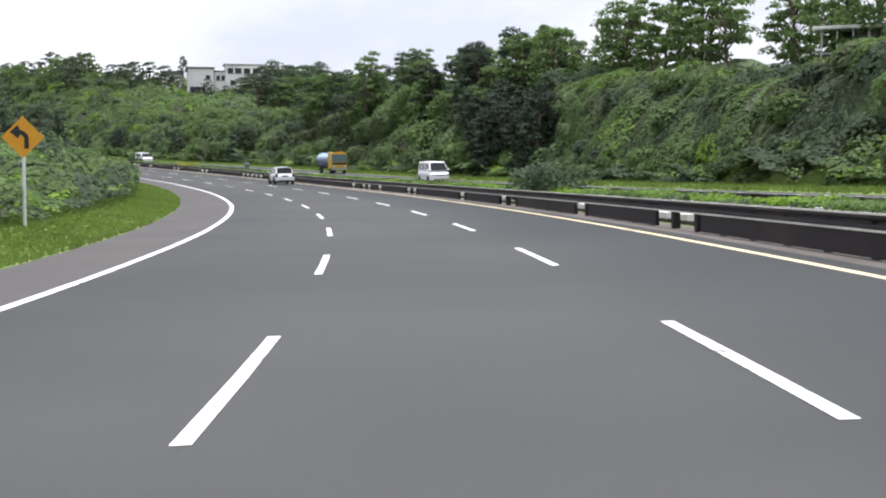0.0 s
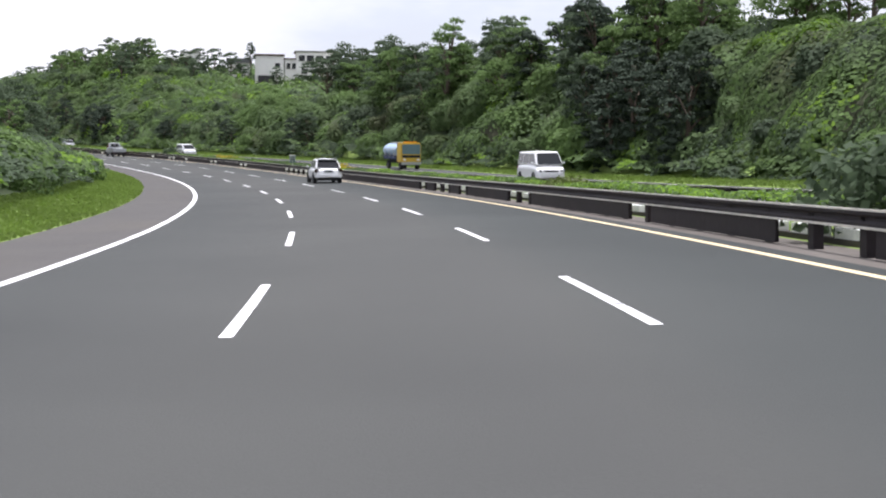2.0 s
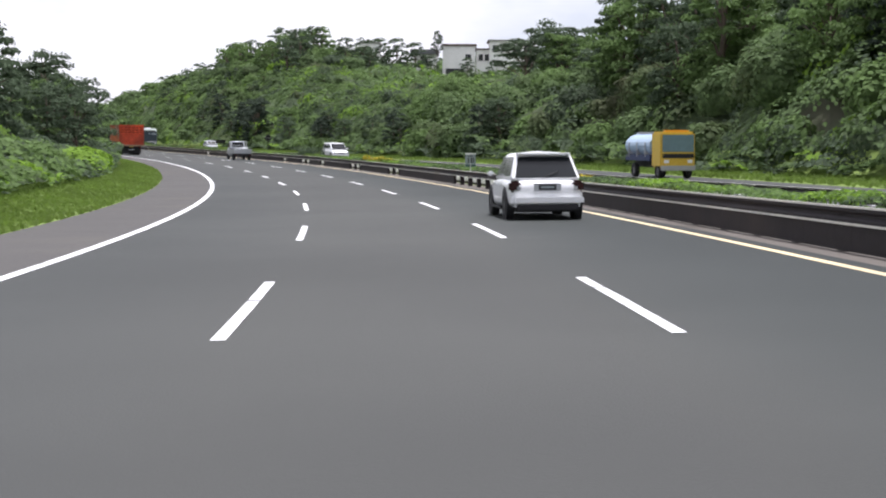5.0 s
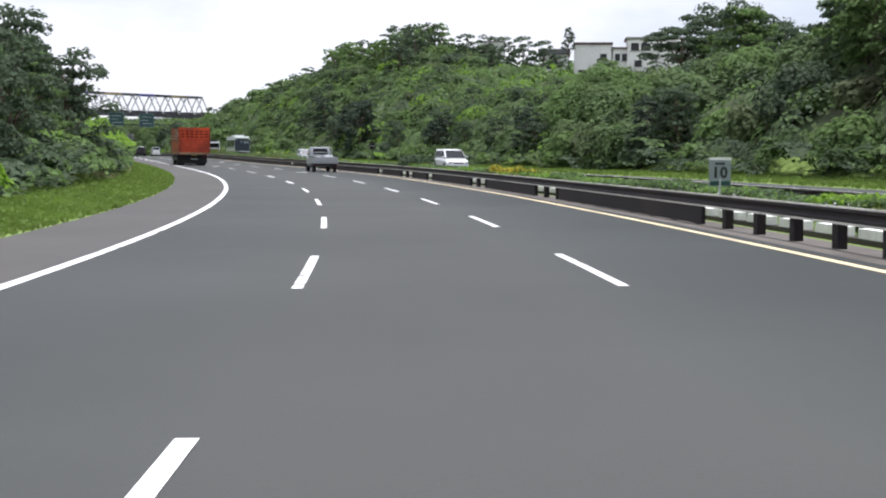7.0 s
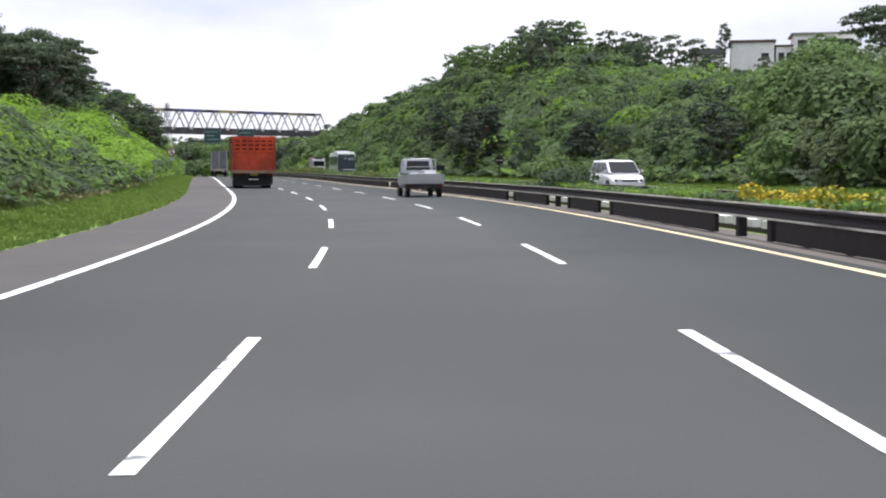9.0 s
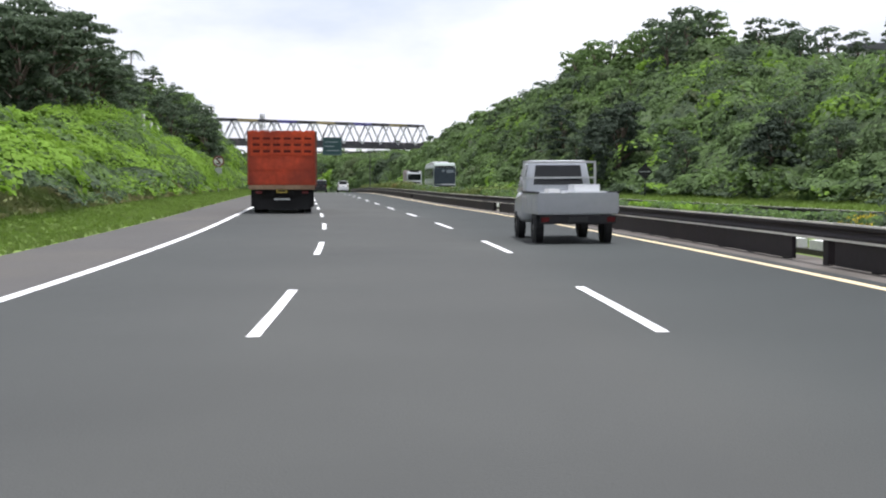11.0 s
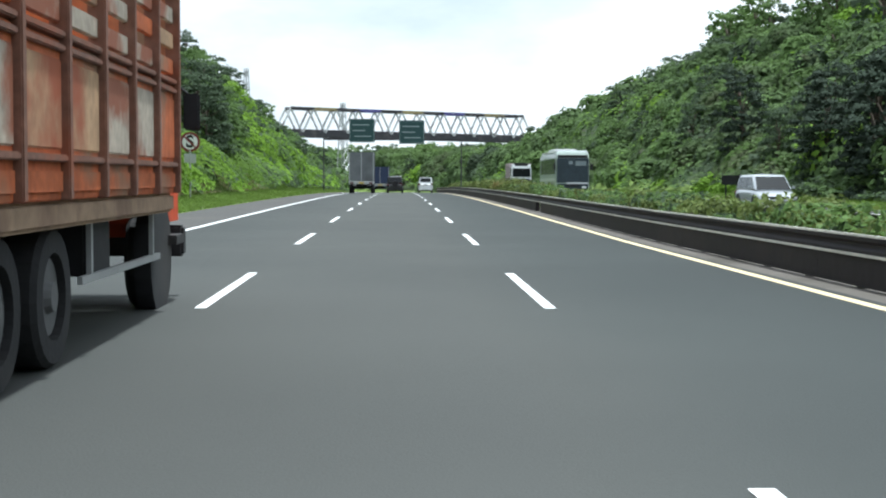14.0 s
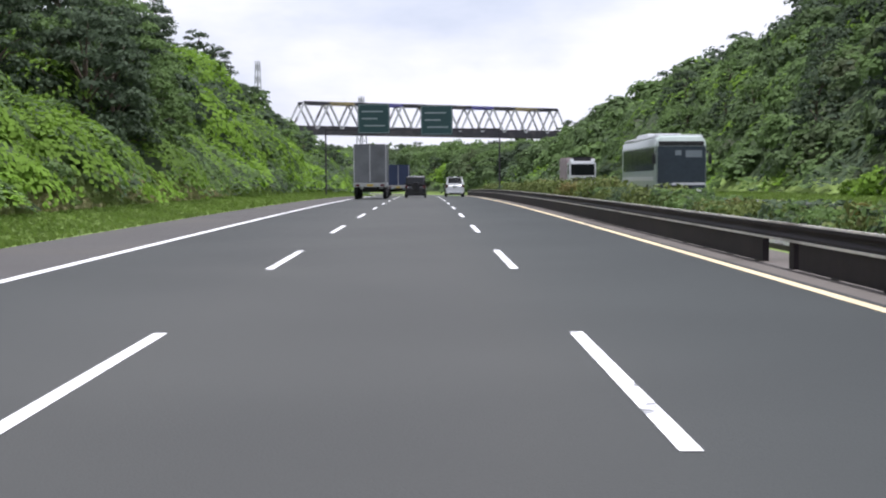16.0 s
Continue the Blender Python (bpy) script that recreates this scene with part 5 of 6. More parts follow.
def stake_truck(m):
    """A three-axle lorry with a tall stake body: origin at the tail on the road, +y ahead."""
    t = empty("red_truck", m, "orange-red stake-body truck with grimy black chassis in the slow lane", "truck")
    W, L, Z0, Z1 = 1.36, 7.9, 1.18, 3.42
    part("chassis", boxes((-0.45, 0.3, 0.75, -0.3, 9.6, 1.0), (0.3, 0.3, 0.75, 0.45, 9.6, 1.0), (-0.45, 0.5, 0.8, 0.45, 0.7, 0.95), (-0.45, 5, 0.8, 0.45, 5.2, 0.95)), CHASSIS, t)
    part("bed", boxes((-W, -0.06, 0.99, W, L, Z0), bevel=0.03), BEDWOOD, t, "dusty tan timber bed edge")
    part("underbed_board", boxes((-1.12, 0.7, 0.16, 1.12, 0.76, 1.0), bevel=0.01), CHASSIS, t)
    for x0, x1 in ((-W + 0.09, -0.05), (0.05, W - 0.09)):
        part("lower_door", boxes((x0, -0.035, Z0 + 0.02, x1, -0.018, Z0 + 1.12)), DIRTYRED, t, "grimy dark red door")
    # tailgate: lower doors, upper rows of pressed panels
    tail = part("tailgate", boxes((-W, -0.02, Z0, W, 0.05, Z1 - 0.25)), ORANGE, t)
    each("door_rail", [(-W, -0.06, Z0 + 0.05, W, -0.02, Z0 + 0.15), (-W, -0.06, Z0 + 0.62, W, -0.02, Z0 + 0.70), (-W, -0.06, Z0 + 1.12, W, -0.02, Z0 + 1.2)], DIRTYRED, tail, 0.008)
    part("door_rail", boxes((-W, -0.05, Z0 + 1.95, W, -0.02, Z0 + 2.0), bevel=0.008), ORANGE, tail)
    each("door_post", [(-W, -0.075, Z0, -W + 0.09, -0.02, Z1 - 0.2), (-0.05, -0.07, Z0, 0.05, -0.02, Z0 + 1.12), (W - 0.09, -0.075, Z0, W, -0.02, Z1 - 0.2)], DIRTYRED, tail, 0.008)
    for row in range(3):
        for k in range(6):
            x = -W + 0.16 + k * (2 * W - 0.2) / 6
            z = Z0 + 1.22 + row * 0.265
            part("panel", boxes((x - 0.01, -0.085, z + 0.015, x + 0.34, -0.02, z + 0.10), bevel=0.025), ORANGE, tail)
            # slot is a flat plate; the recess's shade is put into its colour
            part("slot", boxes((x + 0.02, -0.028, z + 0.11, x + 0.31, -0.018, z + 0.215)), SLOTRED, tail, "flat slot with recess shade in its colour")
    part("top_board", boxes((-W, -0.03, Z1 - 0.25, W, 0.05, Z1 - 0.05), bevel=0.01), ORANGE, tail)
    each("top_cap", [(-W + 0.02 + k * 0.453, -0.06, Z1 - 0.20, -W + 0.43 + k * 0.453, 0.06, Z1 - 0.01) for k in range(6)], ORANGE, tail, 0.025)
    shade = random.Random(12)
    for side in (-1, 1):
        sd = part("side_board", boxes((side * W - 0.03, 0.05, Z0, side * W + 0.02, L, Z0 + 1.05), bevel=0.01), RUSTRED, t, "worn orange side board")
        bays = 7
        step = (L - 0.2) / bays
        for k in range(bays):
            y0, y1 = 0.16 + k * step, 0.04 + (k + 1) * step
            # a lower rib, a tall middle panel and four upper slats in each bay
            part("lower_rib", boxes((side * W - 0.02, y0, Z0 + 0.03, side * W + 0.045, y1, Z0 + 0.22), bevel=0.03), RUSTRED, sd)
            part("side_panel", boxes((side * W - 0.02, y0, Z0 + 0.33, side * W + 0.035, y1, Z0 + 0.92), bevel=0.012), shade.choice((RUSTRED, PANELTAN, PANELTAN, RUSTRED, TIMBER)), sd)
            for r in range(4):
                z = Z0 + 1.16 + r * 0.245 + shade.uniform(-0.012, 0.012)
                part("side_slat", boxes((side * W - 0.025, y0 - 0.07, z, side * W + 0.025, y1 + 0.07, z + 0.15), bevel=0.008), shade.choice((TIMBER, TIMBER, TIMBER, PANELTAN, RUSTRED)), sd)
        each("ledge", [(side * W - 0.05, 0.03, Z0 + 0.25, side * W + 0.07, L, Z0 + 0.30), (side * W - 0.05, 0.03, Z0 + 0.97, side * W + 0.06, L, Z0 + 1.02), (side * W - 0.05, 0.03, Z0 + 1.06, side * W + 0.06, L, Z0 + 1.11)], STAKERUST, sd, 0.01)
        for k in range(bays + 1):
            y = 0.1 + k * step
            part("stake", boxes((side * W - 0.05, y - 0.045, Z0, side * W + 0.085, y + 0.045, Z1 - 0.04), bevel=0.01), STAKERUST, sd, "rusty brown stake")
        part("top_rail", boxes((side * W - 0.05, 0.0, Z1 - 0.09, side * W + 0.06, L, Z1 - 0.03), bevel=0.01), STAKERUST, sd)
        part("pale_patch", boxes((side * W + 0.036 * side, 6.75, Z0 + 0.42, side * W + 0.041 * side, 7.0, Z0 + 0.86)), KMGREY, sd)
    part("front_board", boxes((-W, L - 0.06, Z0, W, L, Z1)), RUSTRED, t)
    # cab
    cab = part("cab", boxes((-1.16, L + 0.12, 0.72, 1.16, L + 1.6, 2.72), bevel=0.14), ORANGE, t, "orange cab")
    part("side_window", boxes((-1.17, L + 0.55, 1.75, 1.17, L + 1.35, 2.42), bevel=0.005), GLASS, cab)
    part("windscreen", boxes((-1.0, L + 1.56, 1.7, 1.0, L + 1.62, 2.5), bevel=0.01), GLASS, cab)
    for sg in (-1, 1):
        mir = part("mirror", boxes((sg * 1.33 - 0.09, L + 1.36, 1.85, sg * 1.33 + 0.09, L + 1.42, 2.25), bevel=0.02), CHASSIS, cab)
        part("mirror_arm", rod(bmesh.new(), (sg * 1.15, L + 1.4, 2.36), (sg * 1.34, L + 1.39, 2.2), 0.014), CHASSIS, mir)
        part("door_step", boxes((sg * 1.1 - 0.1, L + 0.75, 0.62, sg * 1.1 + 0.16, L + 1.25, 0.72), bevel=0.01), CHASSIS, cab)
        part("wheel_arch", disc(bmesh.new(), sg * 1.0, L + 0.35, 0.52, 0.6, sg, 0.17), CHASSIS, cab)
    part("bumper", boxes((-1.2, L + 1.55, 0.45, 1.2, L + 1.75, 0.8), bevel=0.03), CHASSIS, t)
    for y in (2.5, 3.8):
        part("axle", rod(bmesh.new(), (-1.1, y, 0.5), (1.1, y, 0.5), 0.08), CHASSIS, t)
        for x, side in ((-1.08, -1), (-0.78, -1), (0.78, 1), (1.08, 1)):
            wheel(t, x, y, 0.5, 0.27, side)
    for x, side in ((-1.02, -1), (1.02, 1)):
        wheel(t, x, L + 0.35, 0.5, 0.28, side)
        part("mudflap", boxes((x - 0.3, 1.75, 0.25, x + 0.3, 1.78, 0.98)), CHASSIS, t)
        part("side_guard", boxes((side * 1.2 - 0.02, 4.6, 0.52, side * 1.2 + 0.02, 7.9, 0.58), (side * 1.2 - 0.02, 4.9, 0.58, side * 1.2 + 0.02, 4.96, 1.0), (side * 1.2 - 0.02, 7.5, 0.58, side * 1.2 + 0.02, 7.56, 1.0)), STEEL, t)
        part("tool_box", boxes((side * 0.9 - 0.25, 5.0, 0.55, side * 0.9 + 0.25, 5.9, 0.98), bevel=0.02), CHASSIS, t)
    part("tow_bar", boxes((-0.32, -0.02, 0.56, 0.32, 0.06, 0.64)), STEEL, t, "bare metal tow bar")
    pl = part("number_plate", boxes((-0.22, 0.07, 0.86, 0.22, 0.11, 1.0)), PLATE, t)
    part("plate_bar", boxes((-0.17, 0.064, 0.91, 0.17, 0.069, 0.96)), SIGNBLACK, pl)
    for x in (-0.95, 0.95):
        part("tail_lamp", boxes((x - 0.14, 0.06, 0.82, x + 0.14, 0.12, 0.94), bevel=0.015), TAILRED, t)
    return t


TRUCK_S = 239.7
truck = stake_truck(on_road(TRUCK_S, 3.38))


def box_truck(m, w, l, z0, z1, tarp, cabmat, label, deflector=False):
    t = empty("box_truck", m, label, "truck")
    part("cargo_box", boxes((-w, 0, z0, w, l, z1), bevel=0.06), tarp, t)
    each("corner_post", [(x - 0.04, -0.03, z0, x + 0.04, 0.05, z1 - 0.05) for x in (-w + 0.05, 0, w - 0.05)], STEEL, t, 0.01)
    each("hoop", [(-w - 0.02, k * l / 5, z0, w + 0.02, k * l / 5 + 0.06, z1 + 0.02) for k in range(1, 5)], tarp, t)
    part("tail_beam", boxes((-w, -0.06, z0 - 0.35, w, 0.1, z0 - 0.02), bevel=0.02), STEEL, t)
    part("chassis", boxes((-0.5, 0.1, 0.7, 0.5, l + 1.5, z0 - 0.02)), CHASSIS, t)
    cab = part("cab", boxes((-w + 0.08, l + 0.25, 0.75, w - 0.08, l + 2.1, 2.8), bevel=0.12), cabmat, t)
    part("windscreen", boxes((-w + 0.2, l + 2.05, 1.7, w - 0.2, l + 2.12, 2.55), bevel=0.01), GLASS, cab)
    part("side_window", boxes((-w + 0.07, l + 1.0, 1.75, w - 0.07, l + 1.8, 2.5), bevel=0.005), GLASS, cab)
    each("headlamp", [(-w + 0.2, l + 2.08, 1.0, -w + 0.55, l + 2.13, 1.2), (w - 0.55, l + 2.08, 1.0, w - 0.2, l + 2.13, 1.2)], SIGNWHITE, cab)
    part("grille", boxes((-w + 0.3, l + 2.06, 1.28, w - 0.3, l + 2.115, 1.5), bevel=0.01), CHASSIS, cab)
    part("bumper", boxes((-w + 0.05, l + 1.95, 0.5, w - 0.05, l + 2.2, 0.86), bevel=0.03), CHASSIS, cab)
    if deflector:
        part("roof_deflector", boxes((-w + 0.35, l + 0.9, 2.78, w - 0.35, l + 1.75, 3.12), bevel=0.08), CHASSIS, cab, "dark roof deflector")
        each("air_horn", [(x - 0.16, l + 1.55, 2.80, x + 0.16, l + 1.85, 2.98) for x in (-w + 0.28, w - 0.28)], WHITECAR, cab, 0.03)
    for y in (1.6, 2.8, l + 1.2):
        for x, side in ((-w + 0.16, -1), (w - 0.16, 1)):
            wheel(t, x, y, 0.5, 0.3, side)
    for x in (-w + 0.3, w - 0.3):
        part("tail_lamp", boxes((x - 0.15, -0.09, z0 - 0.3, x + 0.15, -0.06, z0 - 0.15)), TAILRED, t)
    part("number_plate", boxes((-0.25, -0.09, z0 - 0.3, 0.25, -0.065, z0 - 0.14)), PLATE, t)
    return t


# ---- cars: a rounded lower body, a bevelled cabin and panes set on its faces ----
def loft(bm, rings):
    """Closed skin through rings of points."""
    vs = [[bm.verts.new(q) for q in r] for r in rings]
    n = len(vs[0])
    for a, b in zip(vs, vs[1:]):
        for k in range(n):
            bm.faces.new((a[k], a[(k + 1) % n], b[(k + 1) % n], b[k]))
    bm.faces.new(vs[0])
    bm.faces.new(vs[-1][::-1])
    bmesh.ops.recalc_face_normals(bm, faces=bm.faces[:])
    return bm


def lower_body(name, stations, mat, parent):
    """stations: y, low z, top z, half width."""
    rings = []
    for y, zl, zt, w in stations:
        h = zt - zl
        half = [(w * 0.72, zl), (w * 0.93, zl + 0.03), (w, zl + 0.22 * h), (w, zl + 0.62 * h), (w * 0.975, zt - 0.10 * h), (w * 0.90, zt), (w * 0.5, zt + 0.025)]
        rings.append([(x, y, z) for x, z in half] + [(-x, y, z) for x, z in half[::-1]])
    ob = part(name, loft(bmesh.new(), rings), mat, parent, smooth=True)
    md = ob.modifiers.new("soften", "SUBSURF")
    md.levels = md.render_levels = 1
    return ob


def face_pane(name, quad, inset, mat, parent, lift=0.012, label=""):
    """A pane on a sloping four-cornered face: quad runs bottom-a, bottom-b, top-b, top-a; inset = (a, b, bottom, top)."""
    a, b, c, d = (Vector(q) for q in quad)
    ia, ib, lo, hi = inset
    def at_uv(u, v):
        return (a.lerp(b, u)).lerp(d.lerp(c, u), v)
    cor = [at_uv(ia, lo), at_uv(1 - ib, lo), at_uv(1 - ib, 1 - hi), at_uv(ia, 1 - hi)]
    nrm = (b - a).cross(d - a).normalized()
    bm = bmesh.new()
    top = [bm.verts.new(q + nrm * lift) for q in cor]
    low = [bm.verts.new(q - nrm * 0.03) for q in cor]
    bm.faces.new(top)
    bm.faces.new(low[::-1])
    for k in range(4):
        bm.faces.new((top[k], low[k], low[(k + 1) % 4], top[(k + 1) % 4]))
    bmesh.ops.recalc_face_normals(bm, faces=bm.faces[:])
    return part(name, bm, mat, parent, label)


SHAPES = {  # hood length, hood drop, rear glass base y, rear glass top y, windscreen run, belt share of height
    "hatch": (0.95, 0.14, 0.12, 0.60, 1.05, 0.61),
    "mpv": (0.85, 0.14, 0.08, 0.36, 1.00, 0.62),
    "suv": (1.00, 0.10, 0.08, 0.38, 0.75, 0.60),
    "boxy": (1.00, 0.06, 0.04, 0.12, 0.35, 0.58),
    "van": (0.55, 0.14, 0.04, 0.14, 0.62, 0.60),
}


def car(m, mat, label, L=4.0, W=1.70, H=1.50, style="hatch", name="car", category="car", group="", cladding=False):
    """Origin at the tail on the road, +y ahead."""
    t = empty(name, m, label, category, group)
    hood, drop, rb, rt, run, share = SHAPES[style]
    w, belt, wr = W / 2, H * share, 0.34
    r = w * {"boxy": 0.90, "hatch": 0.74}.get(style, 0.79)
    nose = belt - drop - 0.08
    base = L - hood
    body = lower_body("body", [(0.0, 0.42, belt - 0.22, w * 0.84), (0.05, 0.30, belt - 0.06, w * 0.95), (0.35, 0.25, belt, w), (0.5 * L, 0.22, belt, w), (base, 0.22, belt - 0.03, w),
                               (L - 0.42, 0.25, nose, w * 0.975), (L - 0.10, 0.30, nose - 0.14, w * 0.90), (L, 0.42, nose - 0.26, w * 0.74)], mat, t)
    # cabin
    zb, zt, k = belt - 0.04, H - 0.03, w * 0.93
    low = [(-k, rb, zb), (k, rb, zb), (k, base + 0.12, zb - 0.02), (-k, base + 0.12, zb - 0.02)]
    top = [(-r, rt, zt), (r, rt, zt), (r, base + 0.12 - run, zt), (-r, base + 0.12 - run, zt)]
    bm = bmesh.new()
    vl, vt = [bm.verts.new(q) for q in low], [bm.verts.new(q) for q in top]
    ymid = (rt + base - run) / 2
    crown = bm.verts.new((0, ymid, H + 0.03))
    for a in range(4):
        b = (a + 1) % 4
        bm.faces.new((vl[a], vl[b], vt[b], vt[a]))
        bm.faces.new((vt[a], vt[b], crown))
    bm.faces.new(vl[::-1])
    bmesh.ops.recalc_face_normals(bm, faces=bm.faces[:])
    bmesh.ops.bevel(bm, geom=[e for e in bm.edges if len(e.link_faces) == 2 and crown not in e.verts], offset=0.10, segments=4, affect="EDGES", profile=0.5)
    cabin = part("cabin", bm, mat, body, smooth=True)
    face_pane("rear_window", (low[0], low[1], top[1], top[0]), (0.055, 0.055, 0.10, 0.14) if style == "hatch" else (0.09, 0.09, 0.20, 0.16), GLASS, body)
    face_pane("windscreen", (low[2], low[3], top[3], top[2]), (0.05, 0.05, 0.07, 0.10), GLASS, body)
    cuts = ((0.07, 0.29), (0.32, 0.60), (0.63, 0.93))
    for q in ((low[1], low[2], top[2], top[1]), (low[3], low[0], top[0], top[3])):
        for u0, u1 in cuts if q[0] == low[1] else [(1 - b, 1 - a) for a, b in cuts]:
            face_pane("side_window", q, (u0, 1 - u1, 0.16, 0.14), GLASS, body)
    for sg in (-1, 1):
        # lamps, mirrors, handles, wheels in dark arches
        lamp = part("tail_lamp", boxes((sg * w * 0.82 - 0.15, -0.012, belt - 0.30, sg * w * 0.82 + 0.12, 0.18, belt - 0.04), bevel=0.05), TAILDARK if style == "hatch" else TAILRED, body)
        part("reversing_lens", boxes((sg * w * 0.74 - 0.04, -0.02, belt - 0.24, sg * w * 0.74 + 0.04, -0.008, belt - 0.17)), SILVER, lamp)
        hl = boxes((sg * w * 0.70 - 0.20, L - 0.22, nose - 0.20, sg * w * 0.70 + 0.13, L - 0.035, nose - 0.08), bevel=0.03)
        hd = part("headlamp", hl, GLASS, body, "dark headlamp unit")
        part("lens", boxes((sg * w * 0.70 - 0.12, L - 0.034, nose - 0.18, sg * w * 0.70 + 0.02, L - 0.022, nose - 0.10), bevel=0.004), SIGNWHITE, hd)
        part("mirror", boxes((sg * (w + 0.06) - 0.08, base - 0.30, belt + 0.03, sg * (w + 0.06) + 0.08, base - 0.20, belt + 0.15), bevel=0.035), mat, body)
        for y in (0.36 * L, 0.56 * L):
            part("door_handle", boxes((sg * w - 0.02, y, belt - 0.16, sg * w + 0.018, y + 0.16, belt - 0.13)), mat, body)
        part("sill", boxes((sg * w - 0.05, 0.28 * L, 0.22, sg * w + 0.006, 0.72 * L, 0.30), bevel=0.01), CHASSIS, body)
        for y in (0.19 * L, 0.80 * L):
            part("wheel_arch", disc(bmesh.new(), sg * (w - 0.16), y, wr, wr + 0.06, sg, 0.165), CHASSIS, body)
            wheel(t, sg * (w - 0.085), y, wr - 0.02, 0.2, sg)
    if style == "hatch":
        part("rear_bumper", boxes((-w * 0.96, -0.10, 0.30, w * 0.96, 0.22, 0.60), bevel=0.09), mat, body)
        part("bumper_insert", boxes((-w * 0.80, -0.105, 0.22, w * 0.80, 0.05, 0.36), bevel=0.02), CHASSIS, body)
        part("plate_recess", boxes((-0.30, -0.022, belt - 0.28, 0.30, 0.02, belt - 0.10), bevel=0.01), SILVER, body)
        part("rear_wiper", rod(bmesh.new(), (0, rb + 0.02, belt + 0.05), (0.28, rb + 0.10, belt + 0.16), 0.012, n=6), CHASSIS, body)
    else:
        part("rear_bumper", boxes((-w * 0.88, -0.05, 0.28, w * 0.88, 0.12, 0.50), bevel=0.05), mat, body)
        part("bumper_insert", boxes((-w * 0.62, -0.058, 0.26, w * 0.62, 0.0, 0.36), bevel=0.01), CHASSIS, body)
    part("underside", boxes((-w * 0.8, 0.1, 0.18, w * 0.8, L - 0.25, 0.30)), CHASSIS, body)
    pl = part("number_plate", boxes((-0.20, -0.03, belt - 0.25, 0.20, 0.03, belt - 0.13)), PLATEDARK, body)
    part("plate_bar", boxes((-0.15, -0.036, belt - 0.21, 0.15, -0.031, belt - 0.17)), SIGNGREY, pl)
    if style in ("hatch", "suv", "mpv"):
        part("roof_spoiler", boxes((-r * 0.96, rt - 0.20, H - 0.075, r * 0.96, rt + 0.12, H - 0.015), bevel=0.025), mat, body)
    part("grille", boxes((-w * 0.46, L - 0.10, nose - 0.20, w * 0.46, L + 0.004, nose - 0.10), bevel=0.01), CHASSIS, body)
    part("air_intake", boxes((-w * 0.62, L - 0.10, 0.30, w * 0.62, L + 0.006, 0.40), bevel=0.01), CHASSIS, body)
    if style == "boxy":
        sp = part("spare_wheel_cover", rod(bmesh.new(), (0, -0.02, 0.95), (0, -0.20, 0.95), 0.34, 0.32, 20), CHASSIS, body)
    return t


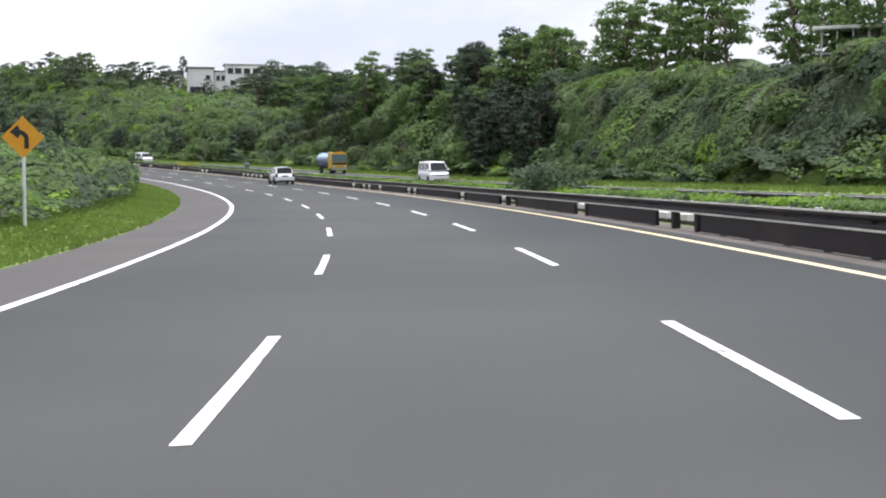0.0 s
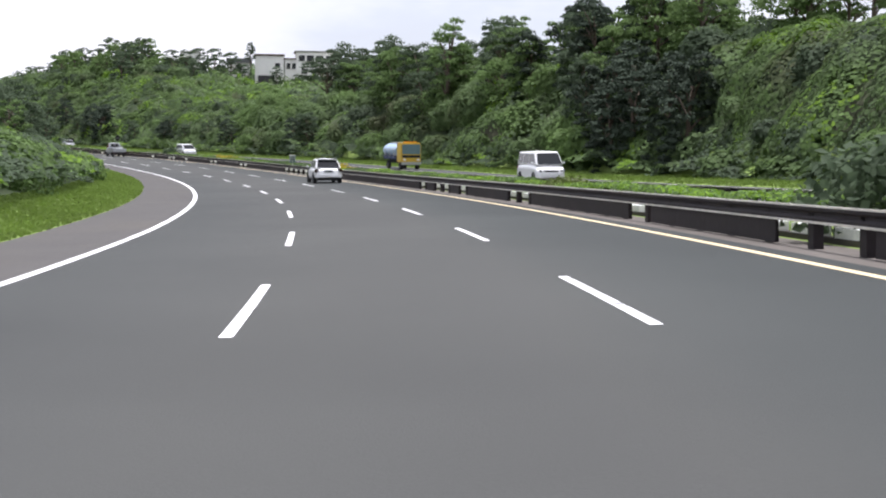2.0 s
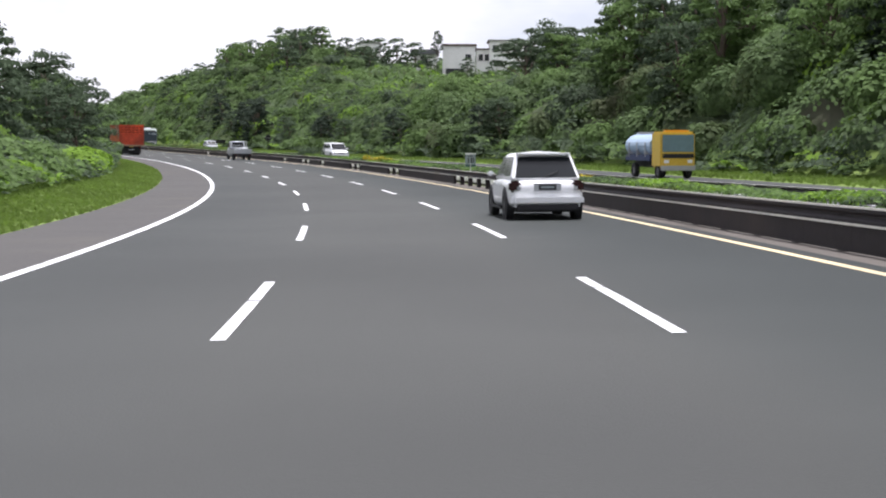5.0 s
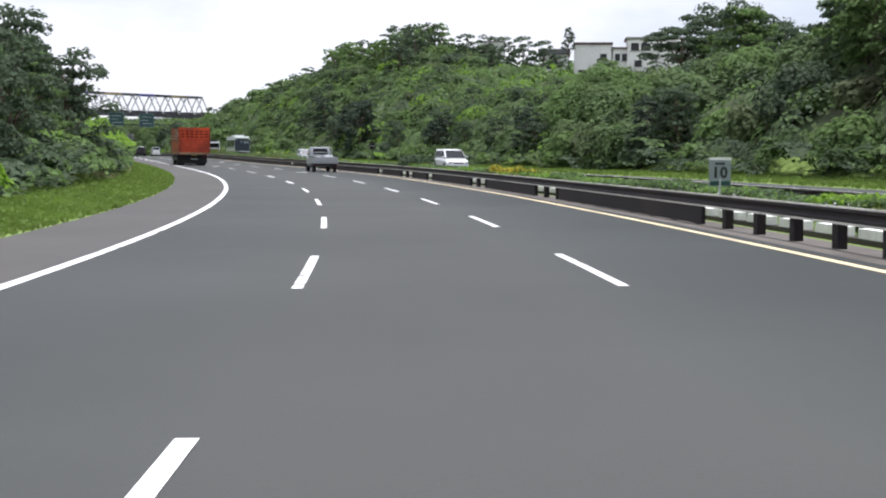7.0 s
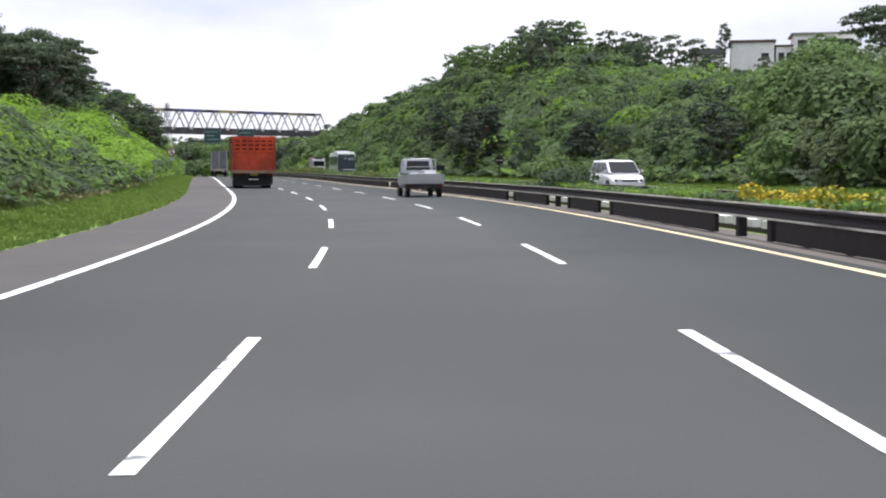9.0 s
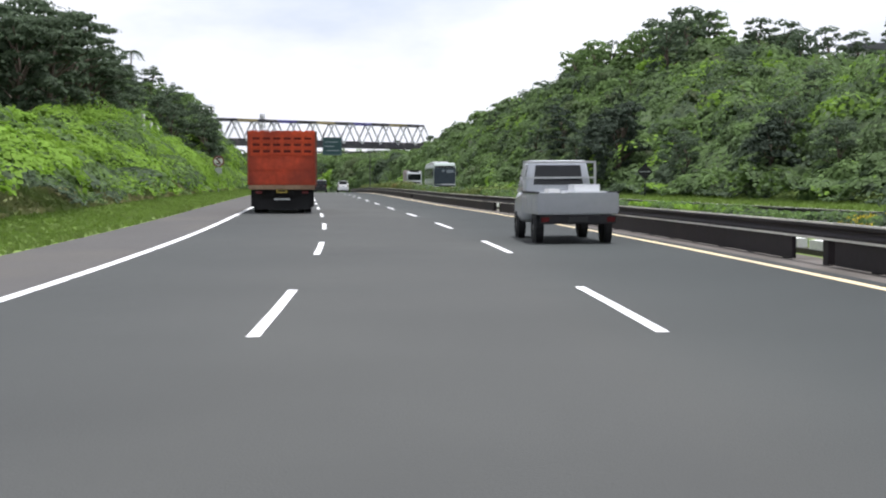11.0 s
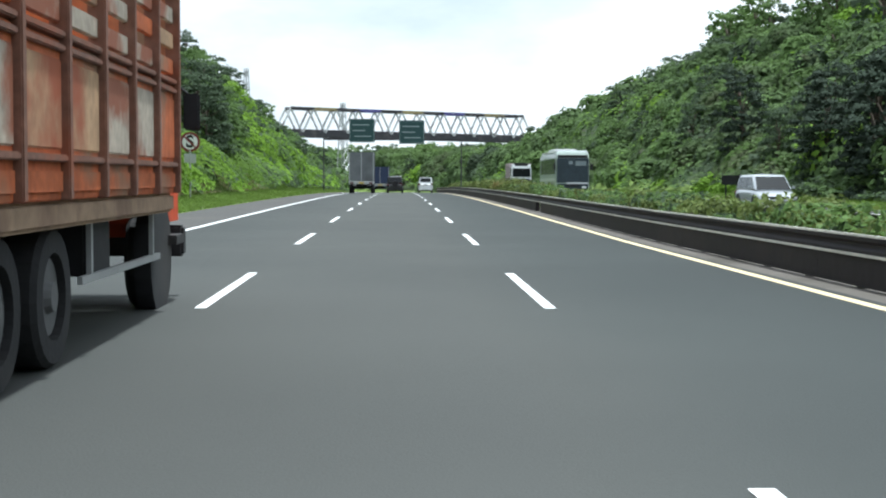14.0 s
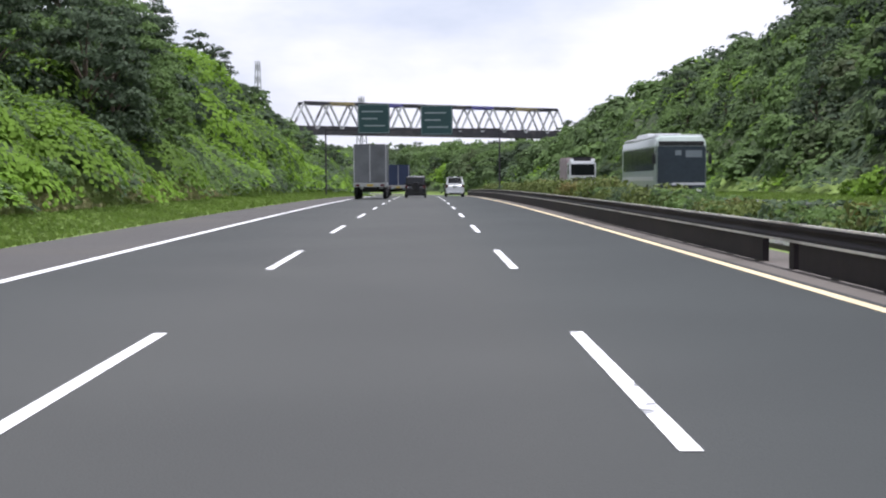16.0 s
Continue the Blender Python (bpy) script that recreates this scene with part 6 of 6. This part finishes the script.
def pickup(m, label):
    t = empty("pickup_truck", m, label, "pickup")
    w, L = 0.84, 4.6
    part("bed_floor", boxes((-w, 0.0, 0.62, w, 2.5, 0.70)), SILVER, t)
    for sgn in (-1, 1):
        side = part("bed_side", boxes((sgn * w - 0.03, 0, 0.66, sgn * w + 0.03, 2.5, 1.06), bevel=0.015), SILVER, t)
        for k in range(4):
            part("rib", boxes((sgn * (w + 0.03) - 0.012, 0.15 + k * 0.7, 0.68, sgn * (w + 0.03) + 0.018, 0.22 + k * 0.7, 1.04)), SILVER, side)
        part("top_rail", boxes((sgn * w - 0.045, 0, 1.06, sgn * w + 0.045, 2.5, 1.10), bevel=0.01), CHASSIS, side)
        for y in (0.85, 3.72):
            wheel(t, sgn * (w - 0.10), y, 0.32, 0.2, sgn)
            part("mudguard", disc(bmesh.new(), sgn * (w - 0.18), y, 0.33, 0.39, sgn, 0.16), CHASSIS, t)
        part("tail_lamp", boxes((sgn * 0.70 - 0.09, -0.03, 0.46, sgn * 0.70 + 0.09, 0.03, 0.57), bevel=0.01), TAILRED, t)
    gate = part("tailgate", boxes((-w, -0.03, 0.64, w, 0.03, 1.08), bevel=0.015), SILVER, t)
    part("pressed_panel", boxes((-w + 0.12, -0.042, 0.74, w - 0.12, -0.03, 0.98), bevel=0.005), SILVER, gate)
    cab = lower_body("cab", [(2.58, 0.42, 1.12, w * 0.96), (2.70, 0.36, 1.14, w), (3.8, 0.34, 1.12, w), (4.2, 0.36, 0.98, w * 0.98), (L - 0.08, 0.40, 0.86, w * 0.90), (L, 0.46, 0.76, w * 0.8)], SILVER, t)
    low = [(-0.78, 2.62, 1.08), (0.78, 2.62, 1.08), (0.78, 4.16, 1.04), (-0.78, 4.16, 1.04)]
    top = [(-0.66, 2.70, 1.80), (0.66, 2.70, 1.80), (0.66, 3.62, 1.80), (-0.66, 3.62, 1.80)]
    bm = bmesh.new()
    vl, vt = [bm.verts.new(q) for q in low], [bm.verts.new(q) for q in top]
    for a in range(4):
        b = (a + 1) % 4
        bm.faces.new((vl[a], vl[b], vt[b], vt[a]))
    bm.faces.new(vl[::-1])
    bm.faces.new(vt)
    bmesh.ops.recalc_face_normals(bm, faces=bm.faces[:])
    bmesh.ops.bevel(bm, geom=bm.edges[:], offset=0.06, segments=3, affect="EDGES", profile=0.5)
    part("roof", bm, SILVER, cab, smooth=True)
    face_pane("rear_window", (low[0], low[1], top[1], top[0]), (0.12, 0.12, 0.22, 0.16), GLASS, cab)
    face_pane("windscreen", (low[2], low[3], top[3], top[2]), (0.07, 0.07, 0.12, 0.1), GLASS, cab)
    face_pane("side_window", (low[1], low[2], top[2], top[1]), (0.12, 0.14, 0.18, 0.14), GLASS, cab)
    face_pane("side_window", (low[3], low[0], top[0], top[3]), (0.14, 0.12, 0.18, 0.14), GLASS, cab)
    part("chassis", boxes((-0.5, 0.05, 0.42, 0.5, L - 0.3, 0.62)), CHASSIS, t)
    part("rear_beam", boxes((-0.8, -0.02, 0.42, 0.8, 0.06, 0.60), bevel=0.01), CHASSIS, t)
    rack = part("rack", boxes((-w, 2.42, 1.08, -w + 0.05, 2.47, 1.78), (w - 0.05, 2.42, 1.08, w, 2.47, 1.78), (-w, 2.42, 1.73, w, 2.47, 1.78), (-w, 2.42, 1.38, w, 2.47, 1.42)), STEEL, t)
    part("number_plate", boxes((-0.20, -0.05, 0.46, 0.20, -0.02, 0.57)), PLATEDARK, t)
    bag = empty("cargo_sacks", m @ Matrix.Translation((0.3, 1.2, 0.70)), "white sacks lying in the open pickup bed", "sacks")
    for d, mat in (((-0.4, -0.6, 0, 0.45, 0.5, 0.55), WHITECAR), ((-0.9, -0.2, 0, -0.35, 0.7, 0.45), PAINT_W)):
        ob = part("sack", boxes(d, bevel=0.15), mat, bag)
    return t


def bus(m, label):
    t = empty("coach_bus", m, label, "bus")
    w, L, H = 1.25, 11.0, 3.40
    rings = []
    for y, k, top in ((0.0, 0.93, H - 0.25), (0.15, 1.0, H - 0.04), (L - 0.5, 1.0, H), (L - 0.12, 0.985, H - 0.10), (L, 0.93, H - 0.35)):
        half = [(w * k * 0.93, 0.36), (w * k, 0.46), (w * k, 2.9), (w * k * 0.95, top - 0.14), (w * k * 0.78, top)]
        rings.append([(x, y, z) for x, z in half] + [(-x, y, z) for x, z in half[::-1]])
    body = part("body", loft(bmesh.new(), rings), COACHPAINT, t)
    part("roof", boxes((-w * 0.93, 0.3, H - 0.16, w * 0.93, L - 0.4, H + 0.05), bevel=0.07), WHITECAR, t, "pale roof")
    front = part("front_panel", boxes((-w + 0.10, L - 0.1, 0.42, w - 0.10, L + 0.035, 1.00), bevel=0.03), BUSGLASS, body, "dark lower front panel")
    part("front_stripe", boxes((-w + 0.12, L + 0.03, 0.98, 0.45, L + 0.042, 1.10)), WHITECAR, body)
    part("windscreen", boxes((-w + 0.06, L - 0.1, 1.02, w - 0.06, L + 0.03, 2.90), bevel=0.04), BUSGLASS, body, "tall dark windscreen")
    each("sun_visor", [(-1.0, L + 0.028, 2.32, -0.2, L + 0.036, 2.66), (0.0, L + 0.028, 2.42, 0.3, L + 0.036, 2.66)], KMGREY, body)
    part("destination_panel", boxes((-w + 0.15, L - 0.1, 2.86, w - 0.15, L + 0.01, 3.10), bevel=0.02), SIGNBLACK, body)
    part("grille", boxes((-0.5, L + 0.034, 0.75, 0.5, L + 0.045, 0.95)), CHASSIS, front)
    for sgn in (-1, 1):
        part("headlamp", boxes((sgn * 0.85 - 0.16, L + 0.03, 0.66, sgn * 0.85 + 0.16, L + 0.05, 0.82), bevel=0.008), SIGNWHITE, front)
        for k in range(6):
            part("side_window", boxes((sgn * w - 0.01, 0.7 + k * 1.65, 1.70, sgn * w + 0.012, 2.28 + k * 1.65, 2.82), bevel=0.004), GLASS, body)
        part("stripe", boxes((sgn * w - 0.01, 0.3, 1.2, sgn * w + 0.010, L - 0.6, 1.40)), WHITECAR, body)
        part("mirror", boxes((sgn * 1.36 - 0.09, L + 0.1, 2.0, sgn * 1.36 + 0.09, L + 0.18, 2.45), bevel=0.02), CHASSIS, body)
        part("mirror_arm", rod(bmesh.new(), (sgn * 1.15, L - 0.15, 2.75), (sgn * 1.36, L + 0.14, 2.42), 0.025), CHASSIS, body)
        for y in (2.6, 8.6):
            part("wheel_arch", disc(bmesh.new(), sgn * (w - 0.2), y, 0.48, 0.56, sgn, 0.206), CHASSIS, body)
            wheel(t, sgn * (w - 0.12), y, 0.48, 0.3, sgn)
    part("roof_unit", boxes((-0.9, 3, H + 0.03, 0.9, 6.5, H + 0.24), bevel=0.05), WHITECAR, t)
    return t


def tanker(m, label):
    t = empty("tank_truck", m, label, "truck")
    bm = bmesh.new()
    prism(bm, [(1.15 * math.cos(a), 2.0 + 0.78 * math.sin(a)) for a in np.linspace(0, 2 * math.pi, 24, endpoint=False)], 1, 0.1, 4.6)
    tank = part("tank", bm, BLUECAR, t, "pale blue oval tank")
    part("lower_skirt", boxes((-1.12, 0.1, 1.05, 1.12, 4.6, 1.45), bevel=0.03), NAVY, tank)
    part("ladder_rail", boxes((-1.0, -0.02, 1.2, -0.95, 0.08, 2.7), (-0.7, -0.02, 1.2, -0.65, 0.08, 2.7)), STEEL, tank)
    part("walkway", boxes((-0.4, 0.3, 2.76, 0.4, 4.4, 2.86)), STEEL, tank)
    for k in range(3):
        part("band", boxes((-1.18, 0.8 + k * 1.5, 1.3, 1.18, 0.86 + k * 1.5, 2.2)), STEEL, tank)
    cab = part("cab", boxes((-1.10, 4.8, 0.65, 1.10, 6.5, 2.85), bevel=0.12), YELLOWCAB, t, "yellow cab")
    part("front_grille", boxes((-1.0, 6.42, 1.22, 1.0, 6.525, 1.55), bevel=0.03), CHASSIS, cab)
    part("roof_lamp_bar", boxes((-0.75, 5.9, 2.83, 0.75, 6.3, 2.95), bevel=0.03), SIGNYELLOW, cab)
    part("windscreen", boxes((-1.0, 6.42, 1.62, 1.0, 6.53, 2.66), bevel=0.02), WINDSCREEN, cab)
    part("side_window", boxes((-1.06, 5.4, 1.65, 1.06, 6.2, 2.4), bevel=0.006), GLASS, cab)
    part("bumper", boxes((-1.08, 6.4, 0.5, 1.08, 6.6, 0.8), bevel=0.03), STEEL, cab)
    each("headlamp", [(-0.9, 6.46, 0.95, -0.6, 6.54, 1.15), (0.6, 6.46, 0.95, 0.9, 6.54, 1.15)], SIGNWHITE, cab)
    part("chassis", boxes((-0.45, 0.1, 0.65, 0.45, 6.0, 1.1)), CHASSIS, t)
    for y in (1.4, 5.7):
        for sgn in (-1, 1):
            wheel(t, sgn * 0.9, y, 0.45, 0.3, sgn)
    return t


# ---- traffic on our side ----
car(on_road(111, -3.57), WHITECAR, "white hatchback with dark rear window in the fast lane", 4.0, 1.72, 1.52, "hatch", "hatchback")
pickup(on_road(212, -3.6), "silver open pickup truck with a cab rack")
car(on_road(378, 0.2), BLACKCAR, "black boxy off-road car in the middle lane", 4.1, 1.75, 1.80, "boxy", "off_road_car")
car(on_road(388, -3.3), WHITECAR, "white van far ahead in the fast lane", 4.3, 1.70, 1.80, "mpv", "van", "van")
box_truck(on_road(366, 3.5), 1.22, 6.5, 1.25, 4.05, TARP, WHITECAR, "tall grey tarpaulin truck far ahead in the slow lane")
box_truck(on_road(412, 2.2), 1.2, 6.0, 1.2, 3.4, NAVY, BLUECAR, "dark blue truck far ahead")
# ---- oncoming traffic, tails away from us ----
OPP = -180
car(on_road(219, -14.1, 0, OPP), WHITECAR, "white minivan on the opposite carriageway", 4.5, 1.80, 1.72, "mpv", "minivan")
tanker(on_road(155.2, -19.4, 0, OPP) @ Matrix.Scale(0.88, 4), "pale blue tank truck with yellow cab on the opposite carriageway")
car(on_road(106, -14.9, 0, OPP), WHITECAR, "white van on the opposite carriageway", 4.4, 1.74, 1.90, "van", "van", "van")
bus(on_road(343, -12.9, 0, OPP), "pale coach with cream roof and dark windscreen on the opposite carriageway")
box_truck(on_road(376, -12.6, 0, OPP), 1.1, 4.5, 1.1, 3.1, BOXPINK, WHITECAR, "white-cabbed light truck with pinkish-grey box on the opposite carriageway", True)
car(on_road(292, -15.6, 0, OPP), SILVER, "pale silver car on the opposite carriageway", 4.2, 1.70, 1.55, "suv", "car")

# white villa and outbuildings on the hilltop
def villa(m, label, w, d, h, openings, roofmat, parapet=0.5, eaves=0.35, name="house"):
    """A block with a flat eaved roof; openings: x from the left corner, sill, width, height on the front."""
    ob = empty(name, m, label, "house")
    wall = part("wall", boxes((0, 0, -5, w, d, h)), WALLWHITE, ob)
    part("roof", boxes((-eaves, -eaves, h, w + eaves, d + eaves, h + parapet), bevel=0.08), roofmat, ob)
    for x, z, ww, hh in openings:
        win = part("window", boxes((x, -0.04, z, x + ww, 0.05, z + hh)), GLASS, ob)
        part("window_frame", boxes((x - 0.12, -0.10, z + hh, x + ww + 0.12, 0.0, z + hh + 0.14), (x - 0.12, -0.10, z, x, 0.0, z + hh), (x + ww, -0.10, z, x + ww + 0.12, 0.0, z + hh)), WALLWHITE, win)
        part("window_sill", boxes((x - 0.2, -0.22, z - 0.12, x + ww + 0.2, 0.0, z)), CONCRETE, win)
    return ob


def site(x, y, z, turn=11):
    return pose(x, y, z, 0, 0, turn)


villa(site(-71.4, 406.0, 19.0), "tall whitewashed hilltop house with low brown roof", 8.0, 9, 8.0, [(0.8, 0.6, 4.6, 1.9), (5.6, 4.8, 1.4, 1.2)], ROOFTILE)
villa(site(-63.4, 408.6, 20.0), "white terrace wing of the hilltop house with dark openings", 3.6, 8, 6.2, [(0.5, 3.6, 1.1, 1.5), (2.0, 3.6, 1.1, 1.5)], ROOFTILE, 0.35)
villa(site(-60.0, 407.8, 20.2), "white upper house with a row of dark windows and flat roof", 12.0, 8, 8.0, [(0.7, 5.5, 1.7, 1.6), (2.9, 5.5, 2.0, 1.6), (5.6, 5.5, 2.0, 1.6), (8.3, 5.5, 2.6, 1.6), (1.5, 2.0, 1.6, 1.4)], CONCRETE, 0.4, 0.5)
villa(site(-51.0, 405.0, 19.0), "white terrace block with a dark balcony below the upper house", 7.0, 3, 5.8, [(0.5, 4.2, 5.0, 1.0)], WALLWHITE, 0.25)
villa(site(-91.5, 402.0, 21.5), "small pale outbuilding with flat roof on the hilltop", 5.0, 6, 6.0, [(1.5, 3.6, 1.6, 1.2)], CONCRETE, 0.3)
villa(site(-79.5, 408.5, 21.0), "grey-roofed low house beside the tall house", 6.0, 7, 4.2, [(2.2, 2.0, 1.6, 1.2)], SLATE, 1.2, 0.6)
for x, y, top in ((-72.6, 404.5, 30.4),):
    tree = copy_thing(KINDS["umbrella"], Matrix())
    tree.matrix_basis = Matrix.Translation((x, y, top - 11.5)) @ Matrix.Scale(1.25, 4) @ Matrix.Diagonal((0.26, 0.26, 1, 1))
    tagged(tree, "slim dark tree standing beside the hilltop house", "tree")

for x, y, low, size in ((-64.5, 402, 18.5, 0.5), (-53.5, 401, 17.5, 0.5), (-58.5, 399, 17.0, 0.42), (-82.0, 402, 19.5, 0.86), (-77.0, 400, 18.5, 0.84), (-87.0, 404, 19.5, 0.88), (-73.0, 399, 17.5, 0.62)):
    tree = copy_thing(KINDS["far_dark"], Matrix())
    tree.matrix_basis = Matrix.Translation((x, y, low)) @ Matrix.Scale(size, 4)
    tagged(tree, "dark green garden tree beside the hilltop house", "tree", "garden trees of the house")

# small white terrace on the edge of the cut slope
terrace = empty("terrace", Matrix.Translation(ground_at(73, -35.5)) @ Matrix.Rotation(radians(-35), 4, "Z"), "white terrace with slim posts above the cut slope", "terrace")
part("floor_slab", boxes((-2.6, -1.6, -1.2, 2.6, 1.6, 0.55), bevel=0.02), CONCRETE, terrace)
part("edge_beam", boxes((-2.8, -1.8, 0.40, 2.8, -1.6, 0.60), bevel=0.02), BRIDGESTEEL, terrace, "dark edge beam")
part("back_wall", boxes((-2.6, 1.4, 0.55, 2.6, 1.6, 3.0)), WALLWHITE, terrace)
part("roof", boxes((-3.0, -2.0, 3.0, 3.0, 2.0, 3.2), bevel=0.03), WALLWHITE, terrace)
for k in range(6):
    part("post", rod(bmesh.new(), (-2.5 + k, -1.55, 0.5), (-2.5 + k, -1.55, 3.0), 0.055, n=8), STEEL, terrace)
part("handrail", boxes((-2.6, -1.60, 1.45, 2.6, -1.52, 1.52), bevel=0.01), STEEL, terrace)
